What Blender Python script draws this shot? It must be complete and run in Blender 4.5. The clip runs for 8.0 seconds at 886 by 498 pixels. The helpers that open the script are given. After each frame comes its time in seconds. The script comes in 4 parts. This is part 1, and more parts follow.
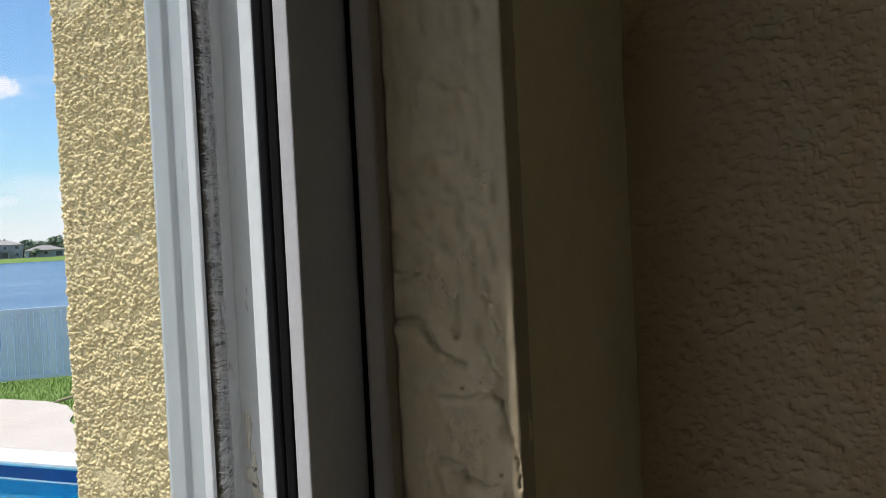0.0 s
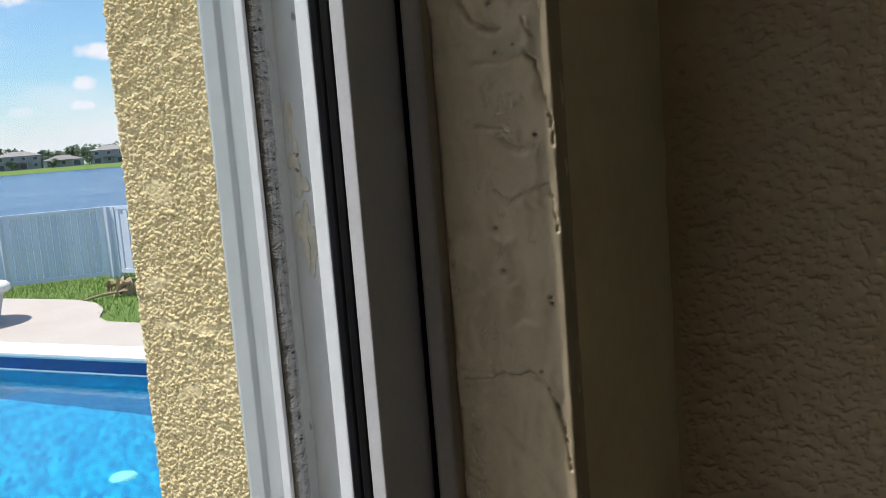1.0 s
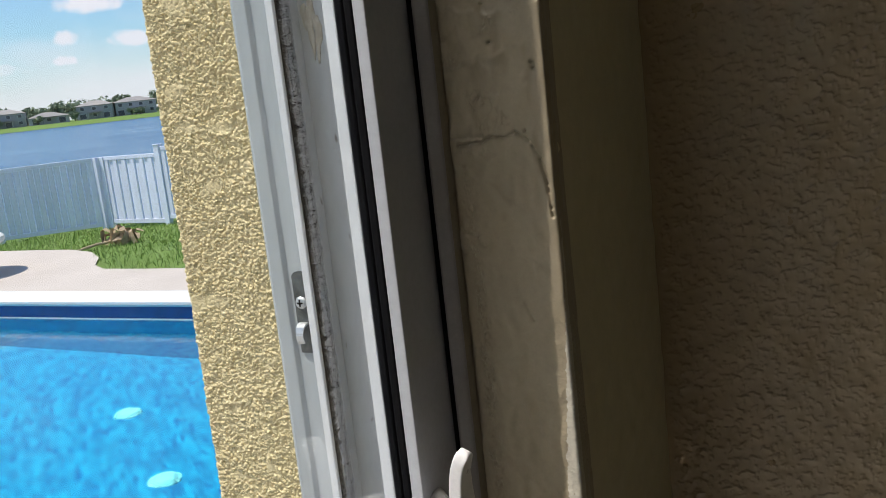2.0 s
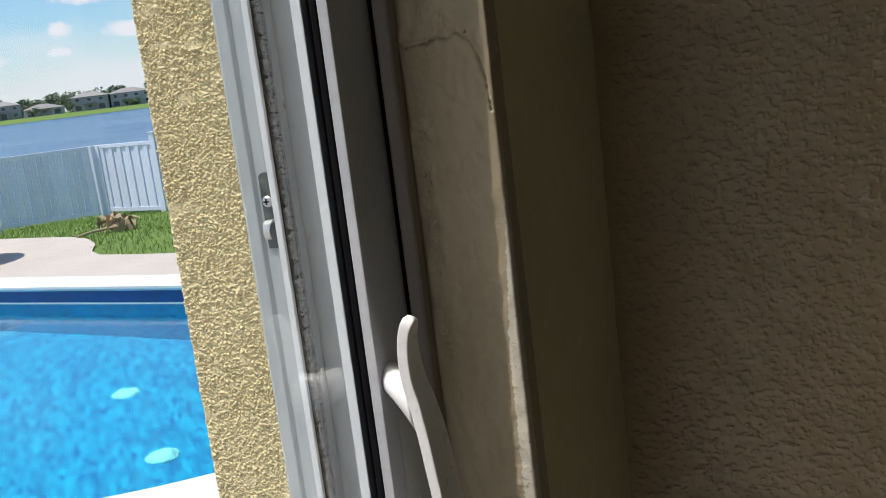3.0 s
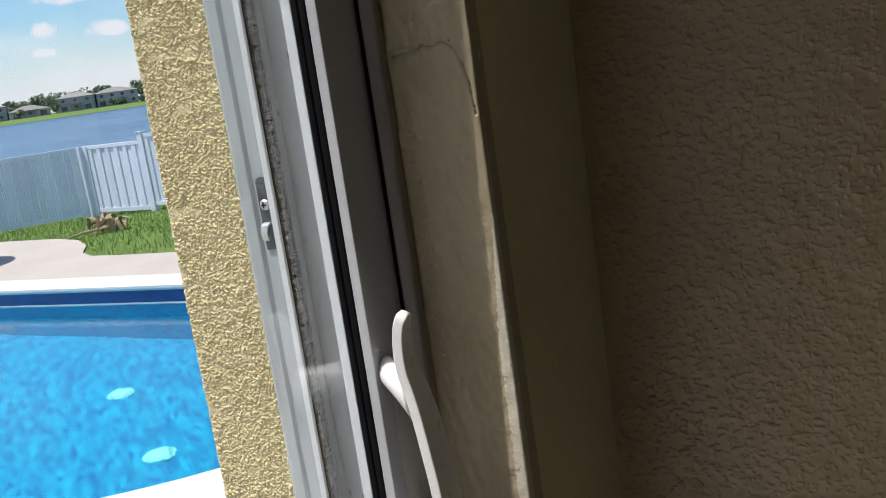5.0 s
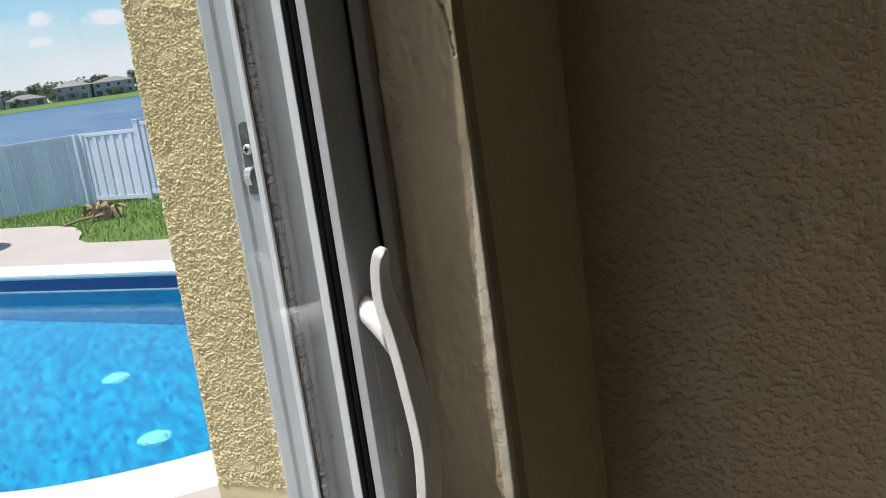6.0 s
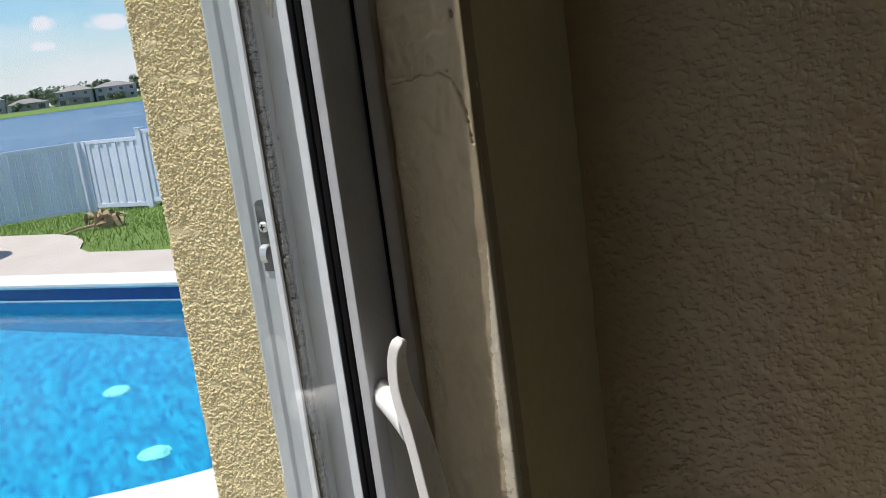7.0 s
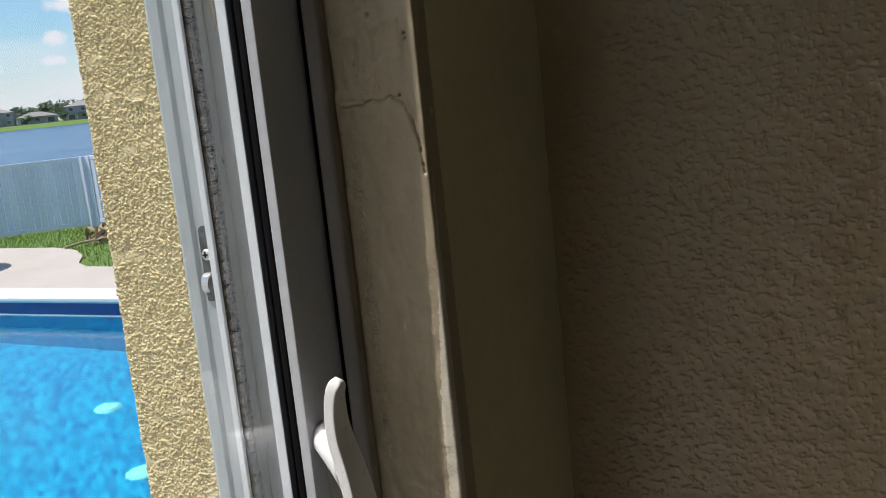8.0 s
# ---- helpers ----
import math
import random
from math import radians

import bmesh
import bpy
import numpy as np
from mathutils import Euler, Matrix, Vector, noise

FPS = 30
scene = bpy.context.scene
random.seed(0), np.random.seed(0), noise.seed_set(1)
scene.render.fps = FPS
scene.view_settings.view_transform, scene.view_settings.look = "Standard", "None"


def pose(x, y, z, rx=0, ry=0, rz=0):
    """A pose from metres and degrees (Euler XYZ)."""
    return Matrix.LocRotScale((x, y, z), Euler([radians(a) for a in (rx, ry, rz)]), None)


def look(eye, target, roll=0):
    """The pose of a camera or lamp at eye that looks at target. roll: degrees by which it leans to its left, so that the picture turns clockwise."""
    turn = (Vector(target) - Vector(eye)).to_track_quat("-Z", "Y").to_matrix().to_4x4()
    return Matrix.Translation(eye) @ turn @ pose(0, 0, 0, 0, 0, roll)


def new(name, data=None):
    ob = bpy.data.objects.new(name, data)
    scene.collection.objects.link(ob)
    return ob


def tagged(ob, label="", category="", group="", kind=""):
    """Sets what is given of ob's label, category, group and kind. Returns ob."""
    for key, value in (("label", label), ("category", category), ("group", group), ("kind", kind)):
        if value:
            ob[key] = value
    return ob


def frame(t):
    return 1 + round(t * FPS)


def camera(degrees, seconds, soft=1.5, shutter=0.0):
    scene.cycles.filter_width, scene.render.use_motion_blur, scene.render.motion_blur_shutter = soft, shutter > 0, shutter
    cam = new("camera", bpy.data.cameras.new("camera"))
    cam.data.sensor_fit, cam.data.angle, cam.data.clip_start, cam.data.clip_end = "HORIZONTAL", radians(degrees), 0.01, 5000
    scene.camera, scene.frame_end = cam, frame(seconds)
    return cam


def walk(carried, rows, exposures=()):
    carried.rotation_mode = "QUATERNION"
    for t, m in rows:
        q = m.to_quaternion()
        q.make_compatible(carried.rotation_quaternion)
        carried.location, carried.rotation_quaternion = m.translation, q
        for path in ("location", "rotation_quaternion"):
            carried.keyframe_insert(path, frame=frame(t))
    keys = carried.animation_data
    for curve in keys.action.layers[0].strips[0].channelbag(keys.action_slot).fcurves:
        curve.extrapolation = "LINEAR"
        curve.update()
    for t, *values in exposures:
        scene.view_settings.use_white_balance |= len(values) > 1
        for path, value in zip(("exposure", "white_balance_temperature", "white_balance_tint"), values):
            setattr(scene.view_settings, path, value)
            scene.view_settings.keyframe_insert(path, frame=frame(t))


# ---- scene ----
cam = camera(51.2, 8.0, soft=0.9)
PATH = [
    (0, (0.143, -0.387, 1.628), (-0.686, 1.433, 1.597), -2.9),
    (0.5, (0.134, -0.389, 1.58), (-0.719, 1.418, 1.481), -3.0),
    (1, (0.139, -0.413, 1.521), (-0.731, 1.371, 1.277), -4.5),
    (1.5, (0.146, -0.454, 1.47), (-0.715, 1.321, 1.143), -5.2),
    (2, (0.162, -0.483, 1.436), (-0.696, 1.288, 1.076), -6.3),
    (2.2, (0.171, -0.491, 1.412), (-0.676, 1.285, 1.054), -6.3),
    (3.3, (0.215, -0.542, 1.384), (-0.639, 1.222, 0.988), -7.1),
    (3.5, (0.215, -0.547, 1.387), (-0.634, 1.219, 0.988), -7.3),
    (4, (0.22, -0.555, 1.397), (-0.626, 1.212, 0.992), -7.4),
    (5.5, (0.228, -0.558, 1.385), (-0.607, 1.214, 0.979), -8.4),
    (6, (0.237, -0.568, 1.361), (-0.595, 1.201, 0.939), -7.9),
    (6.5, (0.236, -0.569, 1.374), (-0.596, 1.201, 0.954), -7.6),
    (7, (0.229, -0.56, 1.413), (-0.603, 1.213, 1.006), -7.4),
    (7.5, (0.252, -0.543, 1.429), (-0.585, 1.235, 1.058), -6.6),
    (8, (0.245, -0.512, 1.409), (-0.592, 1.269, 1.053), -5.8),
]
walk(cam, [(t, look(eye, target, roll)) for t, eye, target, roll in PATH],
     exposures=[(0.0, 0.45), (1.0, 0.39), (2.0, 0.28), (4.0, 0.28), (8.0, 0.25)])

# ---- light ----
SUN_EL, SUN_AZ = radians(67.0), math.atan2(-0.657, -0.754)   # height of the sun, and its bearing in the plan
world = bpy.data.worlds.new("world")
scene.world = world
world.use_nodes = True


def world_nodes():
    nt = world.node_tree
    nt.nodes.clear()
    N, L = nt.nodes.new, nt.links.new
    out, bg, sky = N("ShaderNodeOutputWorld"), N("ShaderNodeBackground"), N("ShaderNodeTexSky")
    sky.sky_type, sky.sun_disc = "NISHITA", False
    sky.sun_elevation, sky.sun_rotation = SUN_EL, math.pi / 2 - SUN_AZ
    sky.air_density, sky.dust_density, sky.ozone_density = 1.0, 0.6, 2.0
    bg.inputs["Strength"].default_value = SKY
    tc = N("ShaderNodeTexCoord")

    def vmath(op, a, b=None):
        n = N("ShaderNodeVectorMath")
        n.operation = op
        L(a, n.inputs[0])
        if b is not None:
            if isinstance(b, (tuple, Vector)):
                n.inputs[1].default_value = b
            else:
                L(b, n.inputs[1])
        return n.outputs["Value"] if op in ("DOT_PRODUCT", "LENGTH") else n.outputs["Vector"]

    def fmath(op, a, b=None, clamp=False):
        n = N("ShaderNodeMath")
        n.operation, n.use_clamp = op, clamp
        for s, v in zip(n.inputs, (a, b)):
            if v is None:
                continue
            if isinstance(v, (int, float)):
                s.default_value = v
            else:
                L(v, s)
        return n.outputs[0]

    way = vmath("NORMALIZE", tc.outputs["Generated"])
    puff = N("ShaderNodeTexNoise")
    puff.inputs["Scale"].default_value, puff.inputs["Detail"].default_value, puff.inputs["Roughness"].default_value = 75.0, 5.0, 0.55
    L(way, puff.inputs["Vector"])
    wisp = N("ShaderNodeTexNoise")
    wisp.inputs["Scale"].default_value, wisp.inputs["Detail"].default_value = 9.0, 5.0
    squash = vmath("MULTIPLY", way, (1.0, 1.0, 3.5))
    L(squash, wisp.inputs["Vector"])
    cover = None
    # bearing to the left of +y, height, half width, half height (degrees), thickness
    for bearing, high, wide, tall, thick in CLOUDS:
        b, h = radians(bearing), radians(high)
        mid = Vector((-math.sin(b) * math.cos(h), math.cos(b) * math.cos(h), math.sin(h)))
        side = Vector((math.cos(b), math.sin(b), 0.0))
        top = side.cross(mid)
        u = fmath("DIVIDE", vmath("DOT_PRODUCT", way, side), math.sin(radians(wide)))
        v = fmath("DIVIDE", fmath("SUBTRACT", vmath("DOT_PRODUCT", way, top), 0.0), math.sin(radians(tall)))
        d = fmath("ADD", fmath("MULTIPLY", u, u), fmath("MULTIPLY", v, v))
        near = fmath("GREATER_THAN", vmath("DOT_PRODUCT", way, mid), 0.0)
        rim = fmath("ADD", fmath("MULTIPLY", fmath("SUBTRACT", puff.outputs[0], 0.5), 2.2), fmath("SUBTRACT", 1.0, d))
        c = fmath("MULTIPLY", fmath("MULTIPLY", fmath("MULTIPLY", rim, 1.3, True), near), thick)
        cover = c if cover is None else fmath("MAXIMUM", cover, c)
    sep = N("ShaderNodeSeparateXYZ")
    L(way, sep.inputs[0])
    low = fmath("SUBTRACT", 1.0, fmath("DIVIDE", fmath("ABSOLUTE", fmath("SUBTRACT", sep.outputs["Z"], 0.012)), 0.085), True)
    low = fmath("MULTIPLY", fmath("ADD", low, fmath("MULTIPLY", fmath("SUBTRACT", wisp.outputs[0], 0.5), 1.2)), 1.15, True)
    low = fmath("MULTIPLY", low, fmath("GREATER_THAN", low, 0.0))
    high = fmath("MULTIPLY", fmath("SUBTRACT", wisp.outputs[0], 0.56), 0.9, True)
    cover = fmath("MAXIMUM", fmath("MAXIMUM", cover, fmath("MULTIPLY", low, 0.78)), high)
    mix = N("ShaderNodeMix")
    mix.data_type = "RGBA"
    L(cover, mix.inputs["Factor"])
    tint = N("ShaderNodeMix")
    tint.data_type, tint.blend_type = "RGBA", "MULTIPLY"
    tint.inputs["Factor"].default_value = 1.0
    tint.inputs["B"].default_value = SKY_TINT
    L(sky.outputs[0], tint.inputs["A"])
    L(tint.outputs["Result"], mix.inputs["A"])
    mix.inputs["B"].default_value = CLOUD_WHITE
    L(mix.outputs["Result"], bg.inputs["Color"])
    L(bg.outputs[0], out.inputs[0])


SKY, SKY_TINT, CLOUD_WHITE = 0.115, (0.80, 1.0, 1.15, 1), (6.6, 6.65, 7.3, 1)
CLOUDS = [(44.5, 6.3, 2.1, 0.55, 1.0), (46.1, 4.5, 0.8, 0.5, 0.95), (46.4, 3.3, 0.9, 0.38, 0.95), (42.7, 4.2, 1.5, 0.55, 0.95), (49.5, 3.0, 1.6, 0.4, 0.6), (50.5, 9.5, 2.6, 0.7, 0.9),
          (56.0, 6.0, 3.0, 0.9, 0.9), (35.0, 7.0, 4.0, 1.2, 0.9), (20.0, 14.0, 7.0, 2.5, 0.9), (75.0, 13.0, 8.0, 3.0, 0.9), (100.0, 20.0, 9.0, 3.0, 0.9)]
world_nodes()
sun_data = bpy.data.lights.new("sun", "SUN")
sun_data.energy, sun_data.angle, sun_data.color = 4.2, radians(0.53), (1.0, 0.95, 0.87)
sun = new("sun", sun_data)
sun.matrix_world = look((0, 0, 0), (-math.cos(SUN_AZ) * math.cos(SUN_EL), -math.sin(SUN_AZ) * math.cos(SUN_EL), -math.sin(SUN_EL))) 


# ---- materials ----
def surf(name, c1, c2, scale=8.0, rough=0.6, metal=0.0, bump=0.0, bscale=60.0, fleck=None, fleck_scale=90.0, fleck_at=0.62, spec=0.5, stretch=(1, 1, 1), turn=0.0, rvar=0.1, alpha_rand=0.0):
    """Two-tone mottling at a large and a small scale, optional flecks, roughness variation and fine relief."""
    m = bpy.data.materials.new(name)
    m.use_nodes = True
    nt = m.node_tree
    N, L = nt.nodes.new, nt.links.new
    b = nt.nodes["Principled BSDF"]
    tc, mp = N("ShaderNodeTexCoord"), N("ShaderNodeMapping")
    mp.inputs["Scale"].default_value = stretch
    if turn:                                            # stretch becomes a length along a turned axis
        mp.vector_type = "TEXTURE"
        mp.inputs["Rotation"].default_value = (0, 0, turn)
    L(tc.outputs["Object"], mp.inputs["Vector"])

    def noise_tex(s, detail=4.0, rough_=0.6):
        n = N("ShaderNodeTexNoise")
        n.inputs["Scale"].default_value, n.inputs["Detail"].default_value, n.inputs["Roughness"].default_value = s, detail, rough_
        L(mp.outputs[0], n.inputs["Vector"])
        return n.outputs["Fac"]

    def mixc(f, a, bb):
        x = N("ShaderNodeMix")
        x.data_type = "RGBA"
        L(f, x.inputs["Factor"])
        for s, v in (("A", a), ("B", bb)):
            if isinstance(v, tuple):
                x.inputs[s].default_value = (*v, 1)
            else:
                L(v, x.inputs[s])
        return x.outputs["Result"]

    def ramp(f, lo, hi):
        r = N("ShaderNodeMapRange")
        L(f, r.inputs["Value"])
        r.inputs["From Min"].default_value, r.inputs["From Max"].default_value = lo, hi
        return r.outputs[0]

    col = mixc(ramp(noise_tex(scale), 0.3, 0.7), c1, c2)
    fine = noise_tex(scale * 14, 3.0, 0.7)
    col = mixc(ramp(fine, 0.2, 1.6), col, tuple(0.7 * v for v in c1))
    if fleck:
        col = mixc(ramp(noise_tex(fleck_scale, 2.0), fleck_at, fleck_at + 0.06), col, fleck)
    if alpha_rand:
        info, hue = N("ShaderNodeObjectInfo"), N("ShaderNodeHueSaturation")
        L(col, hue.inputs["Color"])
        r = N("ShaderNodeMapRange")
        L(info.outputs["Random"], r.inputs["Value"])
        r.inputs["To Min"].default_value, r.inputs["To Max"].default_value = 1 - alpha_rand, 1 + alpha_rand
        L(r.outputs[0], hue.inputs["Value"])
        col = hue.outputs[0]
    L(col, b.inputs["Base Color"])
    rr = N("ShaderNodeMapRange")
    L(noise_tex(scale * 3), rr.inputs["Value"])
    rr.inputs["To Min"].default_value, rr.inputs["To Max"].default_value = max(0.02, rough - rvar), min(1, rough + rvar)
    L(rr.outputs[0], b.inputs["Roughness"])
    b.inputs["Metallic"].default_value = metal
    b.inputs["Specular IOR Level"].default_value = spec
    if bump:
        bp = N("ShaderNodeBump")
        bp.inputs["Strength"].default_value, bp.inputs["Distance"].default_value = 1.0, bump
        L(noise_tex(bscale, 5.0), bp.inputs["Height"])
        L(bp.outputs[0], b.inputs["Normal"])
    return m


def clear(name, ior, tint, rough=0.0, bump=0.0, bscale=4.0):
    m = bpy.data.materials.new(name)
    m.use_nodes = True
    nt = m.node_tree
    b = nt.nodes["Principled BSDF"]
    b.inputs["Base Color"].default_value = (*tint, 1)
    b.inputs["Transmission Weight"].default_value, b.inputs["IOR"].default_value, b.inputs["Roughness"].default_value = 1.0, ior, rough
    if bump:
        tc, n, bp = nt.nodes.new("ShaderNodeTexCoord"), nt.nodes.new("ShaderNodeTexNoise"), nt.nodes.new("ShaderNodeBump")
        n.inputs["Scale"].default_value, n.inputs["Detail"].default_value = bscale, 3.0
        bp.inputs["Distance"].default_value = bump
        nt.links.new(tc.outputs["Object"], n.inputs["Vector"])
        nt.links.new(n.outputs["Fac"], bp.inputs["Height"])
        nt.links.new(bp.outputs[0], b.inputs["Normal"])
    return m


M = dict(
    stucco=surf("stucco", (0.68, 0.565, 0.32), (0.76, 0.64, 0.385), 14, 0.9, bump=0.00012, bscale=1500, fleck=(0.53, 0.42, 0.25), fleck_scale=620, fleck_at=0.61),
    # interior wall paint, dimmed here to offset the daylight falling on the return
    drywall=surf("drywall_paint_dimmed", (0.285, 0.235, 0.159), (0.325, 0.271, 0.186), 18, 0.42, bump=0.00006, bscale=300, rvar=0.12),
    # wall paint lightened to make up for bounced light on the strip
    wall=surf("wall_paint_lightened", (0.50, 0.452, 0.280), (0.55, 0.495, 0.315), 6, 0.40, bump=0.00012, bscale=380, rvar=0.12),
    # chipped compound, its pale tone also carrying the sunlit sliver on the bead
    lit_compound=surf("bare_compound_sunlit", (0.47, 0.435, 0.365), (0.56, 0.52, 0.44), 60, 0.7, bump=0.00012, bscale=420, fleck=(0.24, 0.21, 0.16), fleck_scale=240, fleck_at=0.66),
    ceiling=surf("ceiling_paint", (0.72, 0.71, 0.68), (0.76, 0.75, 0.72), 5, 0.8, bump=0.001, bscale=120),
    tile=surf("floor_tile", (0.26, 0.24, 0.21), (0.31, 0.29, 0.255), 5, 0.4),
    frame=surf("frame_paint", (0.42, 0.432, 0.425), (0.49, 0.50, 0.49), 20, 0.4, bump=0.00015, bscale=300, fleck=(0.17, 0.155, 0.135), fleck_scale=130, fleck_at=0.685, stretch=(1, 1, 0.35)),
    flange=surf("flange_paint", (0.40, 0.43, 0.44), (0.46, 0.49, 0.50), 20, 0.35, bump=0.00015, bscale=300, fleck=(0.22, 0.22, 0.215), fleck_scale=110, fleck_at=0.70, stretch=(1, 1, 0.2)),
    # stile toned down for the sun its lip gets through the glass
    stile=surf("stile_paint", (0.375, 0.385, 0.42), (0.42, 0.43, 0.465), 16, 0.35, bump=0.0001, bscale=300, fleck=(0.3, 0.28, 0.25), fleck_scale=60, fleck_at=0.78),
    gasket=surf("black_rubber", (0.004, 0.004, 0.005), (0.008, 0.008, 0.009), 60, 0.75, spec=0.05, fleck=(0.2, 0.2, 0.2), fleck_scale=420, fleck_at=0.77),
    pile=surf("pile_fibre", (0.40, 0.40, 0.405), (0.94, 0.94, 0.94), 480, 0.9),
    caulk=surf("caulk", (0.20, 0.165, 0.115), (0.27, 0.225, 0.16), 30, 0.6, bump=0.0005, bscale=90),
    smear=surf("dried_caulk", (0.60, 0.56, 0.46), (0.34, 0.30, 0.24), 150, 0.7, bump=0.0009, bscale=260, fleck=(0.10, 0.09, 0.08), fleck_scale=260, fleck_at=0.66),
    # stile aluminium paled for the stronger sun outside the glass; the fin shares it
    bead=surf("paled_aluminium_paint", (0.62, 0.635, 0.645), (0.68, 0.69, 0.70), 16, 0.35, bump=0.0001, bscale=300, fleck=(0.35, 0.33, 0.30), fleck_scale=60, fleck_at=0.78),
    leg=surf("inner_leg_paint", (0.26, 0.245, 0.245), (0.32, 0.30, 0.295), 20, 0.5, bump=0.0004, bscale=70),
    handle=surf("handle_paint", (0.64, 0.63, 0.64), (0.70, 0.69, 0.70), 30, 0.3, bump=0.00005, bscale=300),
    steel=surf("dull_steel", (0.05, 0.055, 0.055), (0.17, 0.18, 0.18), 150, 0.42, metal=0.4, bump=0.0001, bscale=400),
    bright=surf("bright_steel", (0.50, 0.51, 0.51), (0.66, 0.67, 0.67), 160, 0.42, metal=0.6, bump=0.0001, bscale=500, fleck=(0.15, 0.15, 0.15), fleck_scale=330, fleck_at=0.64),
    glass=clear("window_glass", 1.45, (0.97, 0.985, 0.98)),
    grass=surf("grass", (0.12, 0.20, 0.03), (0.18, 0.27, 0.05), 1.2, 0.9, bump=0.02, bscale=25),
    blade=surf("grass_blade", (0.15, 0.25, 0.04), (0.24, 0.33, 0.07), 2.0, 0.6),
    deck=surf("deck_paving", (0.54, 0.465, 0.405), (0.62, 0.54, 0.475), 1.6, 0.85, bump=0.002, bscale=60),
    coping=surf("white_coping", (0.74, 0.72, 0.68), (0.80, 0.78, 0.74), 3.0, 0.7, bump=0.001, bscale=60),
    pooltile=surf("pool_tile", (0.012, 0.06, 0.22), (0.02, 0.10, 0.32), 9.0, 0.2),
    # stretched mottling draws the ripples' caustic light into the plaster colour
    caustic_plaster=surf("pool_plaster_caustics", (0.0, 0.10, 0.27), (0.0, 0.41, 0.64), 17.0, 0.8, fleck=(0.0, 0.09, 0.27), fleck_scale=22, fleck_at=0.565, stretch=(3.2, 1, 1), turn=radians(136)),
    water=clear("pool_water", 1.33, (0.13, 0.94, 1.0), 0.0, 0.0016, 12.0),
    lake=surf("lake_water", (0.035, 0.095, 0.20), (0.05, 0.125, 0.24), 0.03, 0.22, bump=0.06, bscale=1.6, spec=0.5),
    # white vinyl tinted blue to carry the skylight on its shaded boards
    vinyl=surf("sky_tinted_vinyl", (0.72, 0.74, 0.90), (0.78, 0.80, 0.94), 3.0, 0.5, alpha_rand=0.06),
    concrete=surf("planter_stone", (0.50, 0.49, 0.47), (0.60, 0.59, 0.57), 6.0, 0.85, bump=0.003, bscale=40),
    husk=surf("dead_frond", (0.40, 0.29, 0.18), (0.55, 0.42, 0.28), 7.0, 0.9, alpha_rand=0.25),
    # leaf green paled to stand in for haze over the lake
    leaf=surf("hazed_leaf", (0.18, 0.23, 0.14), (0.25, 0.30, 0.19), 0.4, 0.8),
    bark=surf("bark", (0.12, 0.09, 0.06), (0.18, 0.14, 0.10), 2.0, 0.9),
    farwall=surf("far_house_paint", (0.38, 0.38, 0.39), (0.46, 0.45, 0.45), 0.3, 0.9, alpha_rand=0.22),
    roof=surf("far_roof", (0.26, 0.24, 0.23), (0.34, 0.31, 0.29), 0.4, 0.9, alpha_rand=0.25),
    redroof=surf("red_roof", (0.45, 0.23, 0.16), (0.5, 0.28, 0.2), 0.4, 0.9),
    farglass=surf("far_window", (0.05, 0.06, 0.075), (0.08, 0.09, 0.10), 0.5, 0.15),
    drain=surf("drain_plastic", (0.72, 0.78, 0.72), (0.80, 0.85, 0.80), 8.0, 0.5),
)


# the strip's paint again, darkened against the door light on this wall
M["texture"] = surf("wall_paint_darkened", (0.290, 0.213, 0.121), (0.325, 0.241, 0.138), 6, 0.29, rvar=0.04, spec=0.7, bump=0.00006, bscale=420)


# ---- builders ----
def mesh_ob(name, bm, mat, parent=None, label="", smooth=False):
    me = bpy.data.meshes.new(name)
    bm.normal_update()
    bm.to_mesh(me)
    bm.free()
    if smooth:
        me.polygons.foreach_set("use_smooth", [True] * len(me.polygons))
    me.materials.append(mat)
    ob = new(name, me)
    if parent is not None:
        ob.parent = parent
        ob.matrix_parent_inverse = parent.matrix_basis.inverted()
    if label:
        ob["label"] = label
    return ob


def part(name, bm, mat, parent, label="", smooth=False):
    return mesh_ob(name, bm, mat, parent, label, smooth)


def base(name, at, label, category, group="", kind=""):
    e = new(name)
    e.empty_display_size = 0.05
    e.matrix_basis = Matrix.Translation(at)
    return tagged(e, label, category, group, kind)


def boxes(*specs, bevel=0.0, seg=2):
    """Boxes given as x0, x1, y0, y1, z0, z1, joined in one bmesh."""
    bm = bmesh.new()
    for x0, x1, y0, y1, z0, z1 in specs:
        m = Matrix.Translation(((x0 + x1) / 2, (y0 + y1) / 2, (z0 + z1) / 2)) @ Matrix.Diagonal((x1 - x0, y1 - y0, z1 - z0, 1))
        bmesh.ops.create_cube(bm, size=1, matrix=m)
    if bevel:
        bmesh.ops.bevel(bm, geom=bm.edges[:], offset=bevel, segments=seg, profile=0.5, affect="EDGES", clamp_overlap=True)
    return bm


def prism(outline, z0, z1, bevel=0.0, seg=2, steps=1):
    """An upright extrusion of a closed outline in the plan; its upright edges may be rounded."""
    bm = bmesh.new()
    low = [bm.verts.new((x, y, z0)) for x, y in outline]
    f = bm.faces.new(low)
    top = bmesh.ops.extrude_face_region(bm, geom=[f])
    bmesh.ops.translate(bm, vec=(0, 0, z1 - z0), verts=[v for v in top["geom"] if isinstance(v, bmesh.types.BMVert)])
    bmesh.ops.recalc_face_normals(bm, faces=bm.faces[:])
    if bevel:
        up = [e for e in bm.edges if abs(e.verts[0].co.z - e.verts[1].co.z) > 1e-6]
        bmesh.ops.bevel(bm, geom=up, offset=bevel, segments=seg, profile=0.5, affect="EDGES", clamp_overlap=True)
    return bm


